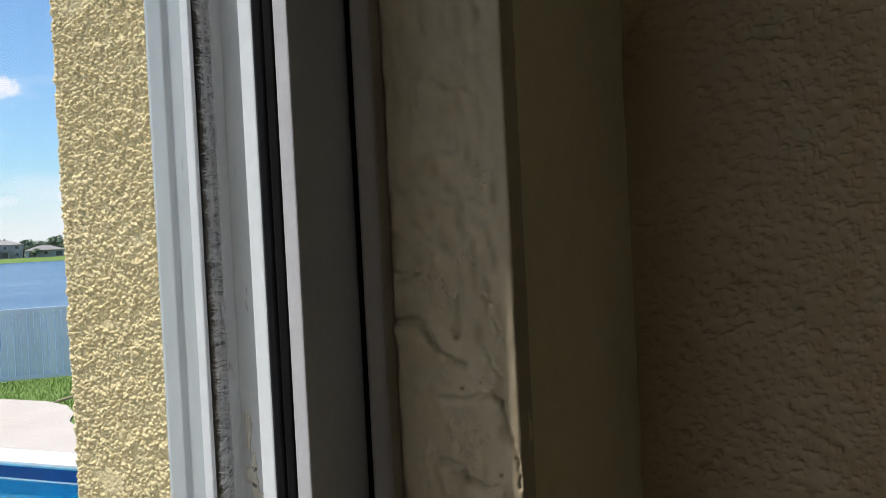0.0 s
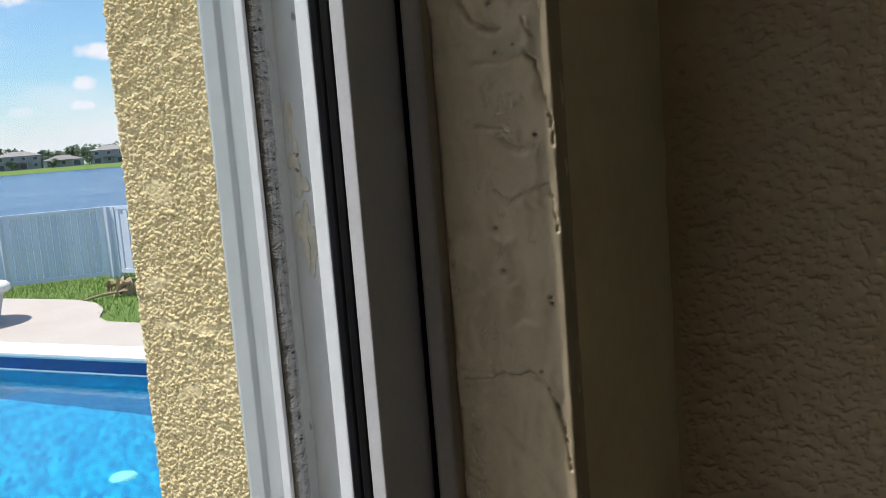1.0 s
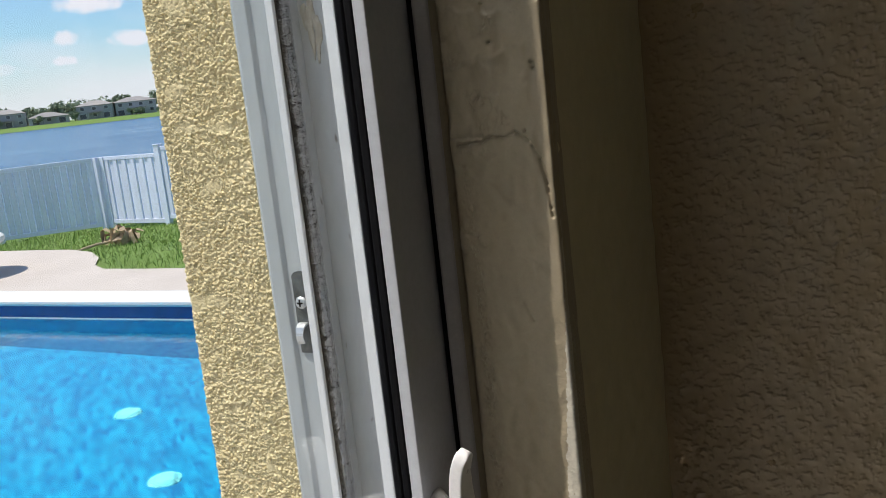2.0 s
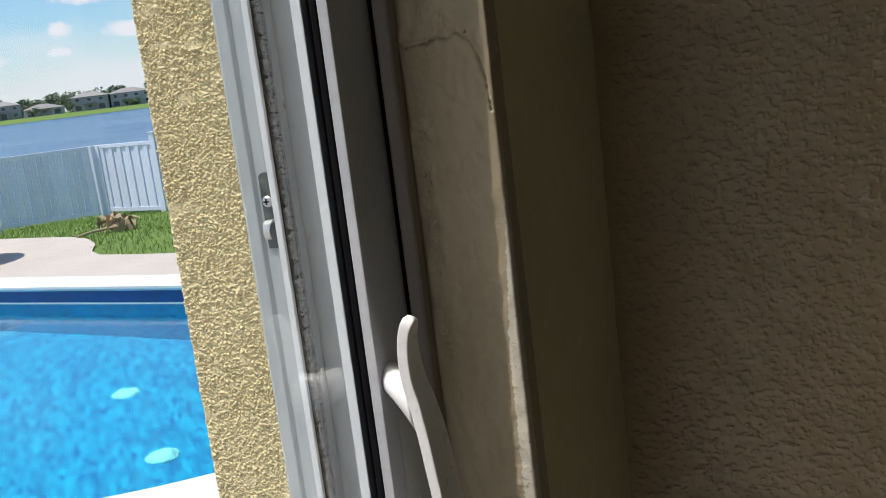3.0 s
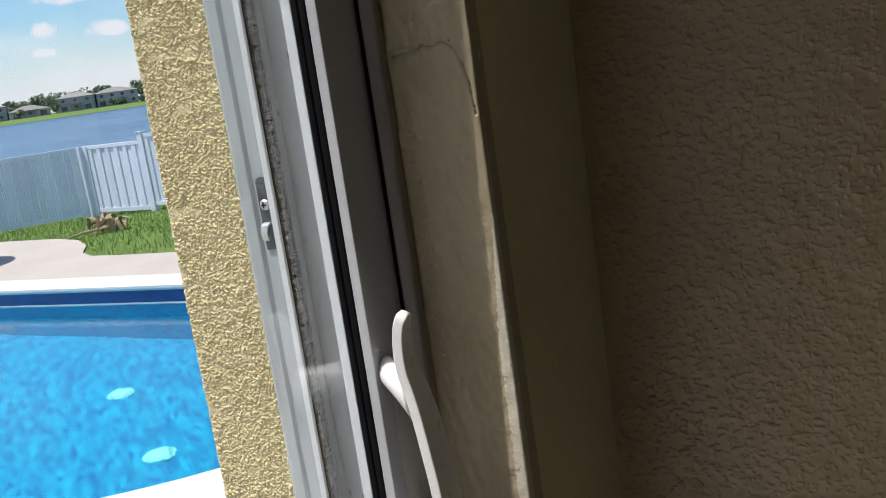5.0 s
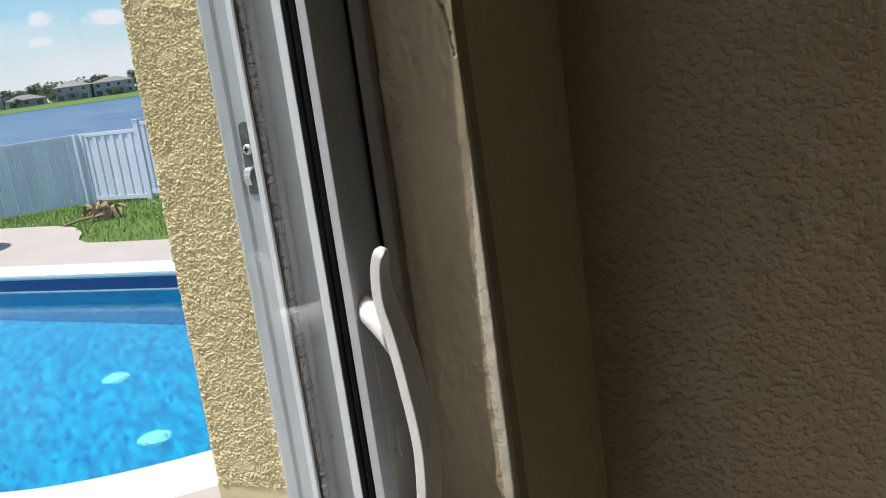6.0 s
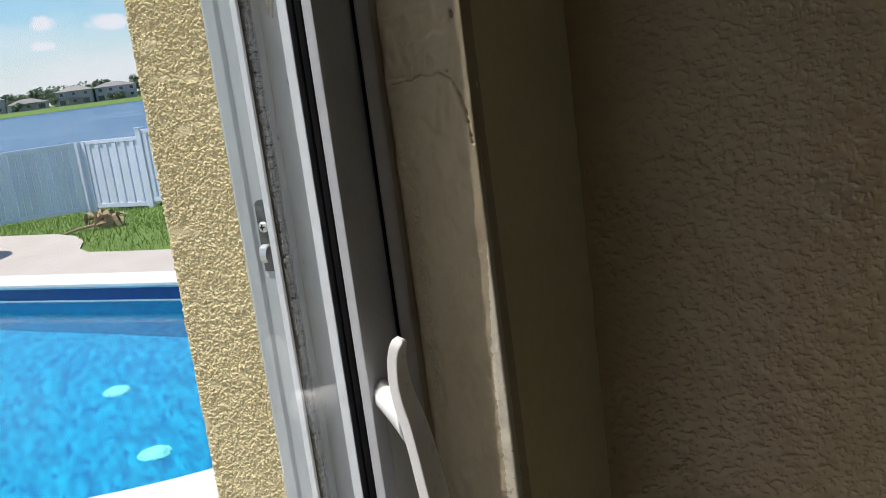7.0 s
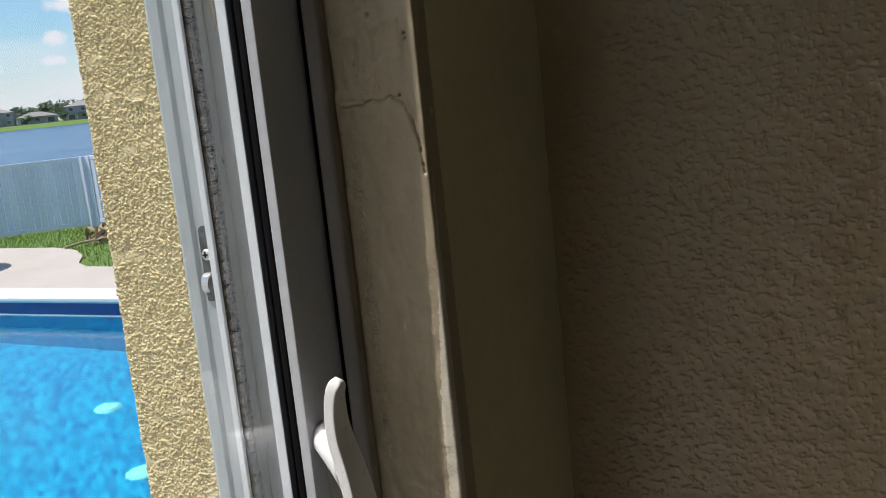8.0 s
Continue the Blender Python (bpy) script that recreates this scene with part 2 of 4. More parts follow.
def loft(rings, close=True):
    bm = bmesh.new()
    vs = [[bm.verts.new(p) for p in r] for r in rings]
    n = len(vs[0])
    for a, b in zip(vs, vs[1:]):
        for i in range(n):
            bm.faces.new((a[i], a[(i + 1) % n], b[(i + 1) % n], b[i]))
    if close:
        bm.faces.new(vs[0][::-1])
        bm.faces.new(vs[-1])
    bmesh.ops.recalc_face_normals(bm, faces=bm.faces[:])
    return bm


def lathe(profile, seg=32, at=(0, 0, 0)):
    return loft([[(at[0] + r * math.cos(2 * math.pi * i / seg), at[1] + r * math.sin(2 * math.pi * i / seg), at[2] + z) for i in range(seg)] for r, z in profile])


def sheet(name, pts, mat, smooth=True):
    """A grid of points (rows, columns, 3) as one mesh object."""
    r, c, _ = pts.shape
    i = np.arange(r * c).reshape(r, c)
    quads = np.stack([i[:-1, :-1], i[:-1, 1:], i[1:, 1:], i[1:, :-1]], -1).reshape(-1, 4)
    me = bpy.data.meshes.new(name)
    me.vertices.add(r * c)
    me.vertices.foreach_set("co", pts.astype(np.float32).ravel())
    me.loops.add(quads.size)
    me.loops.foreach_set("vertex_index", quads.astype(np.int32).ravel())
    me.polygons.add(len(quads))
    me.polygons.foreach_set("loop_start", np.arange(0, quads.size, 4, dtype=np.int32))
    me.polygons.foreach_set("use_smooth", np.full(len(quads), smooth))
    me.update(calc_edges=True)
    me.materials.append(mat)
    return new(name, me)


def grain(rows, cols, step, low, high, seed, aspect=1.0):
    """Random relief with features between the lengths low and high (metres), spread to about -1..1. aspect > 1 stretches it along the columns."""
    g = np.random.default_rng(seed)
    f = np.fft.rfft2(g.standard_normal((rows, cols)))
    fy, fx = np.fft.fftfreq(rows, step)[:, None], np.fft.rfftfreq(cols, step)[None] * aspect
    k = np.sqrt(fx**2 + fy**2)
    f *= np.exp(-((k * low) ** 2)) * (1 - np.exp(-((k * high) ** 2)))
    h = np.fft.irfft2(f, (rows, cols))
    return h / h.std()


def crumbs(rows, cols, step, pitch, seed):
    """Rounded grains of uneven size scattered at about one pitch, 0..1 high."""
    g = np.random.default_rng(seed)
    nr, nc = int(rows * step / pitch) + 4, int(cols * step / pitch) + 4
    oy, ox = g.uniform(0, 1, (nr, nc)), g.uniform(0, 1, (nr, nc))
    size = g.uniform(0.35, 0.75, (nr, nc)) * (g.random((nr, nc)) > 0.30)
    gy, gx = (np.arange(rows) * step / pitch + 1)[:, None], (np.arange(cols) * step / pitch + 1)[None]
    cy, cx = np.floor(gy).astype(int), np.floor(gx).astype(int)
    out = np.zeros((rows, cols))
    for dy in (-1, 0, 1):
        for dx in (-1, 0, 1):
            i, j = np.broadcast_arrays(cy + dy, cx + dx)
            d2 = (gy - i - oy[i, j]) ** 2 + (gx - j - ox[i, j]) ** 2
            s = np.maximum(size[i, j], 1e-6)
            out = np.maximum(out, np.sqrt(np.clip(1 - d2 / s**2, 0, 1)) * s / 0.75)
    return out


def smoothstep(a, b, x):
    t = np.clip((x - a) / (b - a), 0, 1)
    return t * t * (3 - 2 * t)


# ---- the walls round the sliding door ----
HEAD, ROOM_Y, ROOM_X, CEIL = 2.44, -4.2, 4.6, 2.75
DOOR_END = -2.44      # the far jamb of the opening
CORNER_Y = 0.235      # the side wall of the room


def structure(name, bm, mat, label, category):
    return tagged(mesh_ob(name, bm, mat), label, category, kind="structure")


structure("wall_west", boxes((-0.268, -0.002, 0.006, 2.6, -0.3, CEIL), (-0.272, 0.0, ROOM_Y - 0.15, DOOR_END - 0.01, -0.3, CEIL), (-0.268, -0.002, DOOR_END - 0.01, 0.006, HEAD + 0.012, CEIL)), M["stucco"],
          "thick exterior wall of sand-coloured stucco round the sliding door", "wall")
structure("wall_north_backing", boxes((0.0, ROOM_X, CORNER_Y + 0.006, CORNER_Y + 0.13, 0, CEIL)), M["wall"], "brown-beige painted interior side wall", "wall")
structure("wall_south", boxes((0.0, ROOM_X, ROOM_Y - 0.15, ROOM_Y, 0, CEIL)), M["wall"], "brown-beige painted interior wall", "wall")
structure("wall_east", boxes((ROOM_X, ROOM_X + 0.15, ROOM_Y - 0.15, CORNER_Y + 0.13, 0, CEIL)), M["wall"], "brown-beige painted interior wall", "wall")
structure("wall_west_lining", boxes((0.0, 0.004, ROOM_Y, DOOR_END - 0.01, 0, CEIL), (0.0, 0.004, DOOR_END - 0.01, CORNER_Y, HEAD + 0.012, CEIL)), M["wall"], "brown-beige painted lining of the door wall", "wall")
structure("ceiling", boxes((-0.27, ROOM_X + 0.15, ROOM_Y - 0.15, 2.6, CEIL, CEIL + 0.15)), M["ceiling"], "plain white painted ceiling", "ceiling")
structure("floor", boxes((-0.27, ROOM_X + 0.15, ROOM_Y - 0.15, CORNER_Y + 0.13, -0.25, 0.0)), M["tile"], "beige tiled interior floor", "floor")
structure("header_soffit", boxes((-0.27, -0.001, DOOR_END, 0.003, HEAD, HEAD + 0.012)), M["stucco"], "stuccoed underside over the sliding door", "wall")


def stucco_reveal():
    """Rough sprayed stucco on the outer return of the jamb, wrapped round its outer corner."""
    step, z0, z1 = 0.00036, 1.03, 1.79
    rows = int((z1 - z0) / step)
    s = np.arange(0, 0.104, step)                      # along the reveal from the frame outwards, then round the corner
    cols, width = len(s), STUCCO_OUT - STUCCO_IN
    lumps = smoothstep(-0.15, 0.75, grain(rows, cols, step, 0.0008, 0.0019, 3))     # angular sand, sharp at its edges
    crumb = np.maximum(crumbs(rows, cols, step, 0.0015, 11) * 0.0012, crumbs(rows, cols, step, 0.0021, 9) * 0.0018) + lumps * 0.0002
    crumb *= 0.75 + 0.35 * smoothstep(-1.0, 1.0, grain(rows, cols, step, 0.006, 0.02, 10))
    fine = grain(rows, cols, step, 0.0004, 0.0009, 4)
    broad, patch = grain(rows, cols, step, 0.012, 0.05, 5), grain(rows, cols, step, 0.02, 0.06, 6, 1.8)
    smooth = smoothstep(1.6, 2.2, patch) * 0.7
    h = (crumb + fine * 0.00008) * (1 - smooth) + broad * 0.00016 + smooth * 0.0008
    g = np.random.default_rng(8)
    z = z0 + np.arange(rows) * step
    for _ in range(70):                                # odd larger crumbs
        a, b, r = g.uniform(0, 0.07), g.uniform(z0, z1), g.uniform(0.0012, 0.0028)
        h += 0.0013 * np.exp(-(((s[None] - a) ** 2 + (z[:, None] - b) ** 2) / r**2))
    R = 0.004
    straight = width - R
    t = np.clip((s - straight) / R, 0, math.pi / 2)
    x = -STUCCO_IN - np.minimum(s, straight) - R * np.sin(t)
    y = R * (1 - np.cos(t)) + np.maximum(0, s - straight - R * math.pi / 2)
    nx, ny = -np.sin(t), -np.cos(t)
    pts = np.empty((rows, cols, 3))
    pts[..., 0], pts[..., 1], pts[..., 2] = x + nx * h, y + ny * h, z[:, None]
    return tagged(sheet("stucco_reveal", pts, M["stucco"]), "rough sand-yellow sprayed stucco on the outer door reveal", "wall", kind="structure")


STUCCO_IN, STUCCO_OUT = 0.185, 0.270
stucco_reveal()
structure("stucco_reveal_rest", boxes((-0.27, -0.19, 0.0, 0.006, -0.02, 1.03), (-0.27, -0.19, 0.0, 0.006, 1.79, HEAD)), M["stucco"], "sand-yellow stucco of the outer door reveal", "wall")


def drywall_return():
    """The painted inner return: sagging, wrinkled paint with cracks and nail holes, and its corner bead worn through
    and paled as sunlit low down.
    """
    step, z0, z1 = 0.0005, 1.0, 1.79
    rows = int((z1 - z0) / step)
    s = np.arange(0, 0.078, step)
    cols = len(s)
    z = z0 + np.arange(rows) * step
    S, Z = np.meshgrid(s, z)
    wr = grain(rows, cols, step, 0.008, 0.03, 21, 0.4)
    big = grain(rows, cols, step, 0.016, 0.05, 22, 0.5)
    crease = np.exp(-(grain(rows, cols, step, 0.009, 0.03, 23, 0.4) / 0.14) ** 2) * smoothstep(0.5, 1.4, grain(rows, cols, step, 0.02, 0.06, 24))
    strength = 0.35 + 0.65 * smoothstep(1.36, 1.42, Z) * (1 - smoothstep(1.60, 1.68, Z))
    h = (wr * 0.00006 + crease * 0.0009) * strength + big * 0.00045
    g = np.random.default_rng(29)
    for k in range(40):                                # sagging folds of thick paint
        low = k >= 28
        z0_, s0_ = (g.uniform(1.02, 1.36) if low else g.uniform(1.37, 1.72)), g.uniform(0.004, 0.056)
        long, amp = g.uniform(0.010, 0.026), g.uniform(0.0005, 0.0015) * (0.6 if low else 1.0)
        tilt, bow, ph = g.normal(-0.15, 0.30), g.normal(0, 3.5), g.uniform(0, 6.28)
        line = z0_ + tilt * (S - s0_) + bow * (S - s0_) ** 2 + 0.0012 * np.sin(S * 420 + ph)
        d = line - Z
        along = np.exp(-(((S - s0_) / long) ** 4))
        h += amp * along * smoothstep(-0.0026, 0.0020, d) * np.exp(-np.maximum(d, 0) / g.uniform(0.004, 0.010))
    rough_side = np.exp(-(((S - 0.009) / 0.004) ** 2)) * smoothstep(1.14, 1.2, Z) * (1 - smoothstep(1.36, 1.40, Z))
    h += rough_side * grain(rows, cols, step, 0.003, 0.012, 30, 0.5) * 0.0004
    wob = grain(rows, 1, step, 0.004, 0.03, 26)[:, 0]

    def crack(path, deep, wide):
        out = np.zeros_like(S)
        for (a0, b0), (a1, b1) in zip(path, path[1:]):
            da, db = a1 - a0, b1 - b0
            t = np.clip(((S - a0) * da + (Z - b0) * db) / (da * da + db * db), 0, 1)
            d = np.hypot(S - a0 - t * da, Z - b0 - t * db)
            out = np.maximum(out, np.exp(-(d / wide) ** 2))
        return out * deep

    def ragged(pts, seed, n=4, amp=0.00028):
        g = np.random.default_rng(seed)
        out = []
        for (a0, b0), (a1, b1) in zip(pts, pts[1:]):
            for k in range(n):
                t = k / n
                out.append((a0 + (a1 - a0) * t + g.normal(0, amp), b0 + (b1 - b0) * t + g.normal(0, amp)))
        return out + [pts[-1]]

    cuts, breaks = np.zeros_like(S), grain(rows, cols, step, 0.004, 0.014, 19)
    for path, deep, wide, seed in CRACKS:
        p = ragged(path, seed)
        h += crack([(a, b - 0.0034) for a, b in p], 0.0010, 0.0038)
        cuts += crack(p, deep * 1.3, wide) * (0.45 + 0.55 * smoothstep(-0.8, 0.6, breaks))
    for path, lift, seed in FOLDS:                     # thick lips where the wet paint slid
        p = ragged(path, seed, 5, 0.0003)
        h += crack([(a, b - 0.0040) for a, b in p], lift, 0.0046)
        cuts += crack(p, lift * 0.9, 0.0014)
    for a, b, r in HOLES:
        cuts += 0.0032 * np.exp(-(((S - a) ** 2 + (Z - b) ** 2) / r**2))
    R = 0.0013
    straight = RETURN_W - R
    t = np.clip((s - straight) / R, 0, math.pi / 2)
    x = -RETURN_W + np.minimum(s, straight) + R * np.sin(t)
    y = R * (1 - np.cos(t)) + np.maximum(0, s - straight - R * math.pi / 2)
    # below about 1.33 m the bead stands proud, with chipped paint
    swell = np.clip(0.023 * (1.395 - Z), 0, 0.0072) * smoothstep(RETURN_W - 0.024, RETURN_W - 0.005, S + 0.0002 * wob[:, None]) * (1 - smoothstep(RETURN_W - 0.002, RETURN_W + 0.008, S))
    near = smoothstep(RETURN_W - 0.012, RETURN_W - 0.008, S) * (1 - smoothstep(1.28, 1.36, Z))
    chips = smoothstep(1.0, 1.6, grain(rows, cols, step, 0.0012, 0.005, 27)) * near
    h *= 1 - 0.75 * smoothstep(RETURN_W - 0.011, RETURN_W - 0.004, S)
    h += near * (0.00004 * grain(rows, cols, step, 0.003, 0.012, 28)) + chips * 0.00022
    y = y - swell
    x = x + 0.35 * np.clip(0.028 * (1.395 - Z), 0, 0.0085) * smoothstep(RETURN_W - 0.016, RETURN_W - 0.004, S)
    h -= cuts
    nx, ny = np.sin(t), -np.cos(t)
    pts = np.empty((rows, cols, 3))
    pts[..., 0], pts[..., 1], pts[..., 2] = x + nx * h, y + ny * h, Z
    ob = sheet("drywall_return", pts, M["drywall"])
    ob.data.materials.append(M["lit_compound"])
    # bare strip tapers upwards in the shape of the sunlit sliver
    bare_lit = (S > RETURN_W + 0.004 - np.clip(0.075 * (1.36 - Z), 0, 0.0120) + 0.0003 * wob[:, None]) & (S < RETURN_W + 0.004)
    ob.data.polygons.foreach_set("material_index", bare_lit[:-1, :-1].astype(np.int32).ravel())
    return tagged(ob, "beige painted drywall return with wrinkled cracked paint and chipped corner paled as sunlit", "wall", kind="structure")


RETURN_W = 0.0605
CRACKS = [
    ([(0.006, 1.398), (0.020, 1.399), (0.026, 1.402), (0.034, 1.401), (0.040, 1.403), (0.048, 1.398), (0.053, 1.389), (0.056, 1.378), (0.058, 1.355)], 0.0019, 0.0008, 31),
    ([(0.028, 1.492), (0.036, 1.487), (0.041, 1.490), (0.048, 1.4925), (0.055, 1.4945), (0.058, 1.485), (0.059, 1.472)], 0.0011, 0.0007, 32),
    ([(0.0482, 1.557), (0.0530, 1.5519), (0.0554, 1.5391), (0.0585, 1.5276), (0.0592, 1.5224), (0.0595, 1.5125)], 0.0013, 0.0008, 33),
    ([(0.0478, 1.5729), (0.0500, 1.567), (0.0529, 1.563)], 0.0008, 0.0009, 34), ([(0.0443, 1.6011), (0.0510, 1.5963)], 0.0007, 0.0010, 40), ([(0.0506, 1.5893), (0.0545, 1.5811)], 0.0006, 0.0010, 41),
    ([(0.010, 1.345), (0.016, 1.339)], 0.0008, 0.0009, 35), ([(0.012, 1.318), (0.0125, 1.290)], 0.0009, 0.0008, 36),
    ([(0.0125, 1.270), (0.013, 1.258)], 0.0009, 0.0008, 37), ([(0.036, 1.305), (0.042, 1.295)], 0.0006, 0.0007, 38),
]
FOLDS = [
    ([(-0.002, 1.5885), (0.0089, 1.5896), (0.0155, 1.5878), (0.0173, 1.5829), (0.0215, 1.5757), (0.0278, 1.5709), (0.0355, 1.568)], 0.0028, 91),
    ([(0.0242, 1.5535), (0.0346, 1.5519), (0.0437, 1.5546), (0.0482, 1.557)], 0.0020, 92),
    ([(0.0213, 1.5238), (0.0329, 1.5208), (0.0359, 1.5162), (0.0427, 1.5119), (0.0490, 1.513)], 0.0023, 93),
    ([(0.0, 1.6124), (0.0059, 1.6092), (0.0109, 1.6121), (0.0148, 1.6108)], 0.0019, 94),
    ([(0.002, 1.402), (0.010, 1.4018), (0.020, 1.4016)], 0.0015, 95),
    ([(0.002, 1.3487), (0.0096, 1.3434), (0.013, 1.345)], 0.0014, 96), ([(0.001, 1.336), (0.008, 1.334)], 0.0011, 97),
]
HOLES = [(0.046, 1.403, 0.0007), (0.030, 1.453, 0.0008), (0.027, 1.474, 0.0007), (0.053, 1.440, 0.0009), (0.0535, 1.437, 0.0008), (0.0316, 1.5805, 0.0008), (0.0336, 1.5576, 0.0006), (0.0506, 1.518, 0.0007), (0.0431, 1.5605, 0.0005)]
drywall_return()
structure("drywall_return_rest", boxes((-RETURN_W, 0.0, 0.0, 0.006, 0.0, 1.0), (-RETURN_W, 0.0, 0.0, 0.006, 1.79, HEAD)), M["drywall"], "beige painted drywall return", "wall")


WALL_FINE = 0.38      # how far the fine relief of the side wall reaches from the corner


def side_walls():
    """The narrow strip of door wall behind the jamb, and the hand-textured side wall."""
    step, z0, z1 = 0.0022, 0.85, 2.05
    rows = int((z1 - z0) / step)
    z = z0 + np.arange(rows) * step
    s = np.arange(0.012, CORNER_Y + 0.002, step)
    cols = len(s)
    h = grain(rows, cols, step, 0.03, 0.10, 41) * 0.0003 + smoothstep(1.6, 2.4, grain(rows, cols, step, 0.0025, 0.008, 42)) * 0.00025
    pts = np.empty((rows, cols, 3))
    pts[..., 0], pts[..., 1], pts[..., 2] = h - 0.0004, s, z[:, None]
    tagged(sheet("wall_west_strip", pts[:, ::-1], M["wall"]), "smooth beige wall strip beside the door return, lightened for bounced light", "wall", kind="structure")
    # raised strokes of trowelled texture: a short steep upper lip, fading downwards
    step, z0, z1 = 0.0008, 0.86, 1.86
    rows = int((z1 - z0) / step)
    z = z0 + np.arange(rows) * step
    s = np.arange(-0.001, WALL_FINE, step)
    cols = len(s)
    strokes = np.zeros((rows, cols))
    for low, high, seed, tall in ((0.0045, 0.016, 43, 1.0), (0.0035, 0.011, 47, 0.7), (0.007, 0.024, 51, 0.9)):
        line = np.exp(-(grain(rows, cols, step, low, high, seed, 2.6) / 0.28) ** 2)
        strokes = np.maximum(strokes, tall * line * smoothstep(0.35, 1.3, grain(rows, cols, step, 0.005, 0.016, seed + 1, 2.0)))
    for i in range(rows - 2, -1, -1):
        strokes[i] = np.maximum(strokes[i], strokes[i + 1] * 0.62)
    h = strokes * 0.00105 + grain(rows, cols, step, 0.009, 0.03, 44, 1.3) * 0.00012 + grain(rows, cols, step, 0.03, 0.12, 46) * 0.0003
    h *= smoothstep(0.0, 0.006, s)[None] * 0.9 + 0.1
    pts = np.empty((rows, cols, 3))
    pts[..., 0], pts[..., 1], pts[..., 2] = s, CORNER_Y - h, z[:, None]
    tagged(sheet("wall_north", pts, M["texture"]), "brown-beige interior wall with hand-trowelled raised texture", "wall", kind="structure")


side_walls()
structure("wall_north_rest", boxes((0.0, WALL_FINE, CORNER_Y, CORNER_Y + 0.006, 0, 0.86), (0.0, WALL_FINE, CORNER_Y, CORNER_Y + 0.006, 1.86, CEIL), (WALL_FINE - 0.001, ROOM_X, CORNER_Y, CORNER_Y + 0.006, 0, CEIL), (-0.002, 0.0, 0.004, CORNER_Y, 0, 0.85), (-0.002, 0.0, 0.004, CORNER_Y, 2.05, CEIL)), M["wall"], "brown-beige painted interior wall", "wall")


# ---- the sliding door's frame ----
door_frame = base("door_frame", (-0.12, 0, 0), "grey painted aluminium sliding door frame with worn weatherstrip", "door frame", kind="structure")
part("jamb_plate", prism([(-0.190, 0.004), (-0.190, -0.004), (-0.1438, -0.004), (-0.1438, -0.012), (-0.104, -0.012), (-0.104, -0.004), (-0.0610, -0.004), (-0.0610, 0.004)], 0.02, HEAD), M["frame"], door_frame)
part("outer_flange", prism([(-0.1895, -0.0042), (-0.1895, -0.0145), (-0.187, -0.0155), (-0.1785, -0.0150), (-0.1765, -0.0125), (-0.1555, -0.0115), (-0.1555, -0.0042)], 0.02, HEAD, 0.0006), M["flange"], door_frame, "blue-grey outer flange of the jamb")
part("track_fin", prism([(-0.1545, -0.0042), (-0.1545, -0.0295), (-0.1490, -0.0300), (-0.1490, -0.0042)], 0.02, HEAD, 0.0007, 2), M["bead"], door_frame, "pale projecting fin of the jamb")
part("inner_leg", prism([(-0.0683, -0.0042), (-0.0683, -0.0140), (-0.0668, -0.0148), (-0.0622, -0.0118), (-0.0608, -0.0100), (-0.0608, -0.0042)], 0.02, HEAD, 0.0008), M["leg"], door_frame, "darker grey inner leg of the jamb")
# added black box that draws the deep shade of the closing gap
part("gap_seal", boxes((-0.0740, -0.0684, -0.0108, -0.0042, 0.02, HEAD)), M["gasket"], door_frame, "black strip standing for the shade in the closing gap")
part("caulk_bead", prism([(-0.0607, -0.0012), (-0.0607, -0.0086), (-0.0600, -0.0068), (-0.0594, -0.0035), (-0.0592, -0.0012)], 0.02, HEAD, 0.0005), M["caulk"], door_frame, "dingy painted caulk bead")


def pile_strip():
    """A brush of short grey fibres in uneven tufts along the fin."""
    g = np.random.default_rng(51)
    bm = bmesh.new()
    z = 0.96
    while z < 1.86:
        z += g.uniform(0.0006, 0.0013)
        long, lean = g.uniform(0.0060, 0.0088), g.normal(0, 0.0012)
        for _ in range(26):
            side = g.uniform(0, 1)                      # across the strip, from the fin to its open edge
            a = Vector((-0.1464 + 0.0030 * side, -0.0226 + 0.0030 * side * side, z + g.normal(0, 0.0006)))
            d = Vector((g.normal(0.0004, 0.0010) + 0.0010 * side, -long * g.uniform(0.55, 1.0), lean + g.normal(0, 0.0015)))
            w = Vector((g.normal(0, 1), 0, g.normal(0, 1))).normalized() * g.uniform(0.00010, 0.00022)
            bm.faces.new([bm.verts.new(a - w), bm.verts.new(a + w), bm.verts.new(a + d)])
    return bm


part("pile_channel", boxes((-0.1468, -0.1440, -0.0206, -0.0041, 0.02, HEAD)), M["frame"], door_frame)
# backing blackened, with a strip on the fin, to draw the shaded gap
part("pile_backing", boxes((-0.1489, -0.1446, -0.0226, -0.0207, 0.02, HEAD), (-0.1489, -0.1480, -0.0275, -0.0227, 0.02, HEAD)), M["gasket"], door_frame, "pile backing and fin strip blackened as shade")
part("weatherstrip", pile_strip(), M["pile"], door_frame, "worn fuzzy grey pile weatherstrip")
part("head_track", boxes((-0.19, -0.0655, DOOR_END, -0.0045, HEAD - 0.03, HEAD - 0.002), bevel=0.002), M["frame"], door_frame)
part("sill_track", boxes((-0.19, -0.0655, DOOR_END, -0.0045, 0.0, 0.022), (-0.15, -0.146, DOOR_END, -0.0045, 0.02, 0.034), (-0.10, -0.096, DOOR_END, -0.0045, 0.02, 0.034)), M["frame"], door_frame)
part("far_jamb", boxes((-0.19, -0.0655, DOOR_END - 0.01, DOOR_END + 0.03, 0.02, HEAD), bevel=0.002), M["frame"], door_frame)


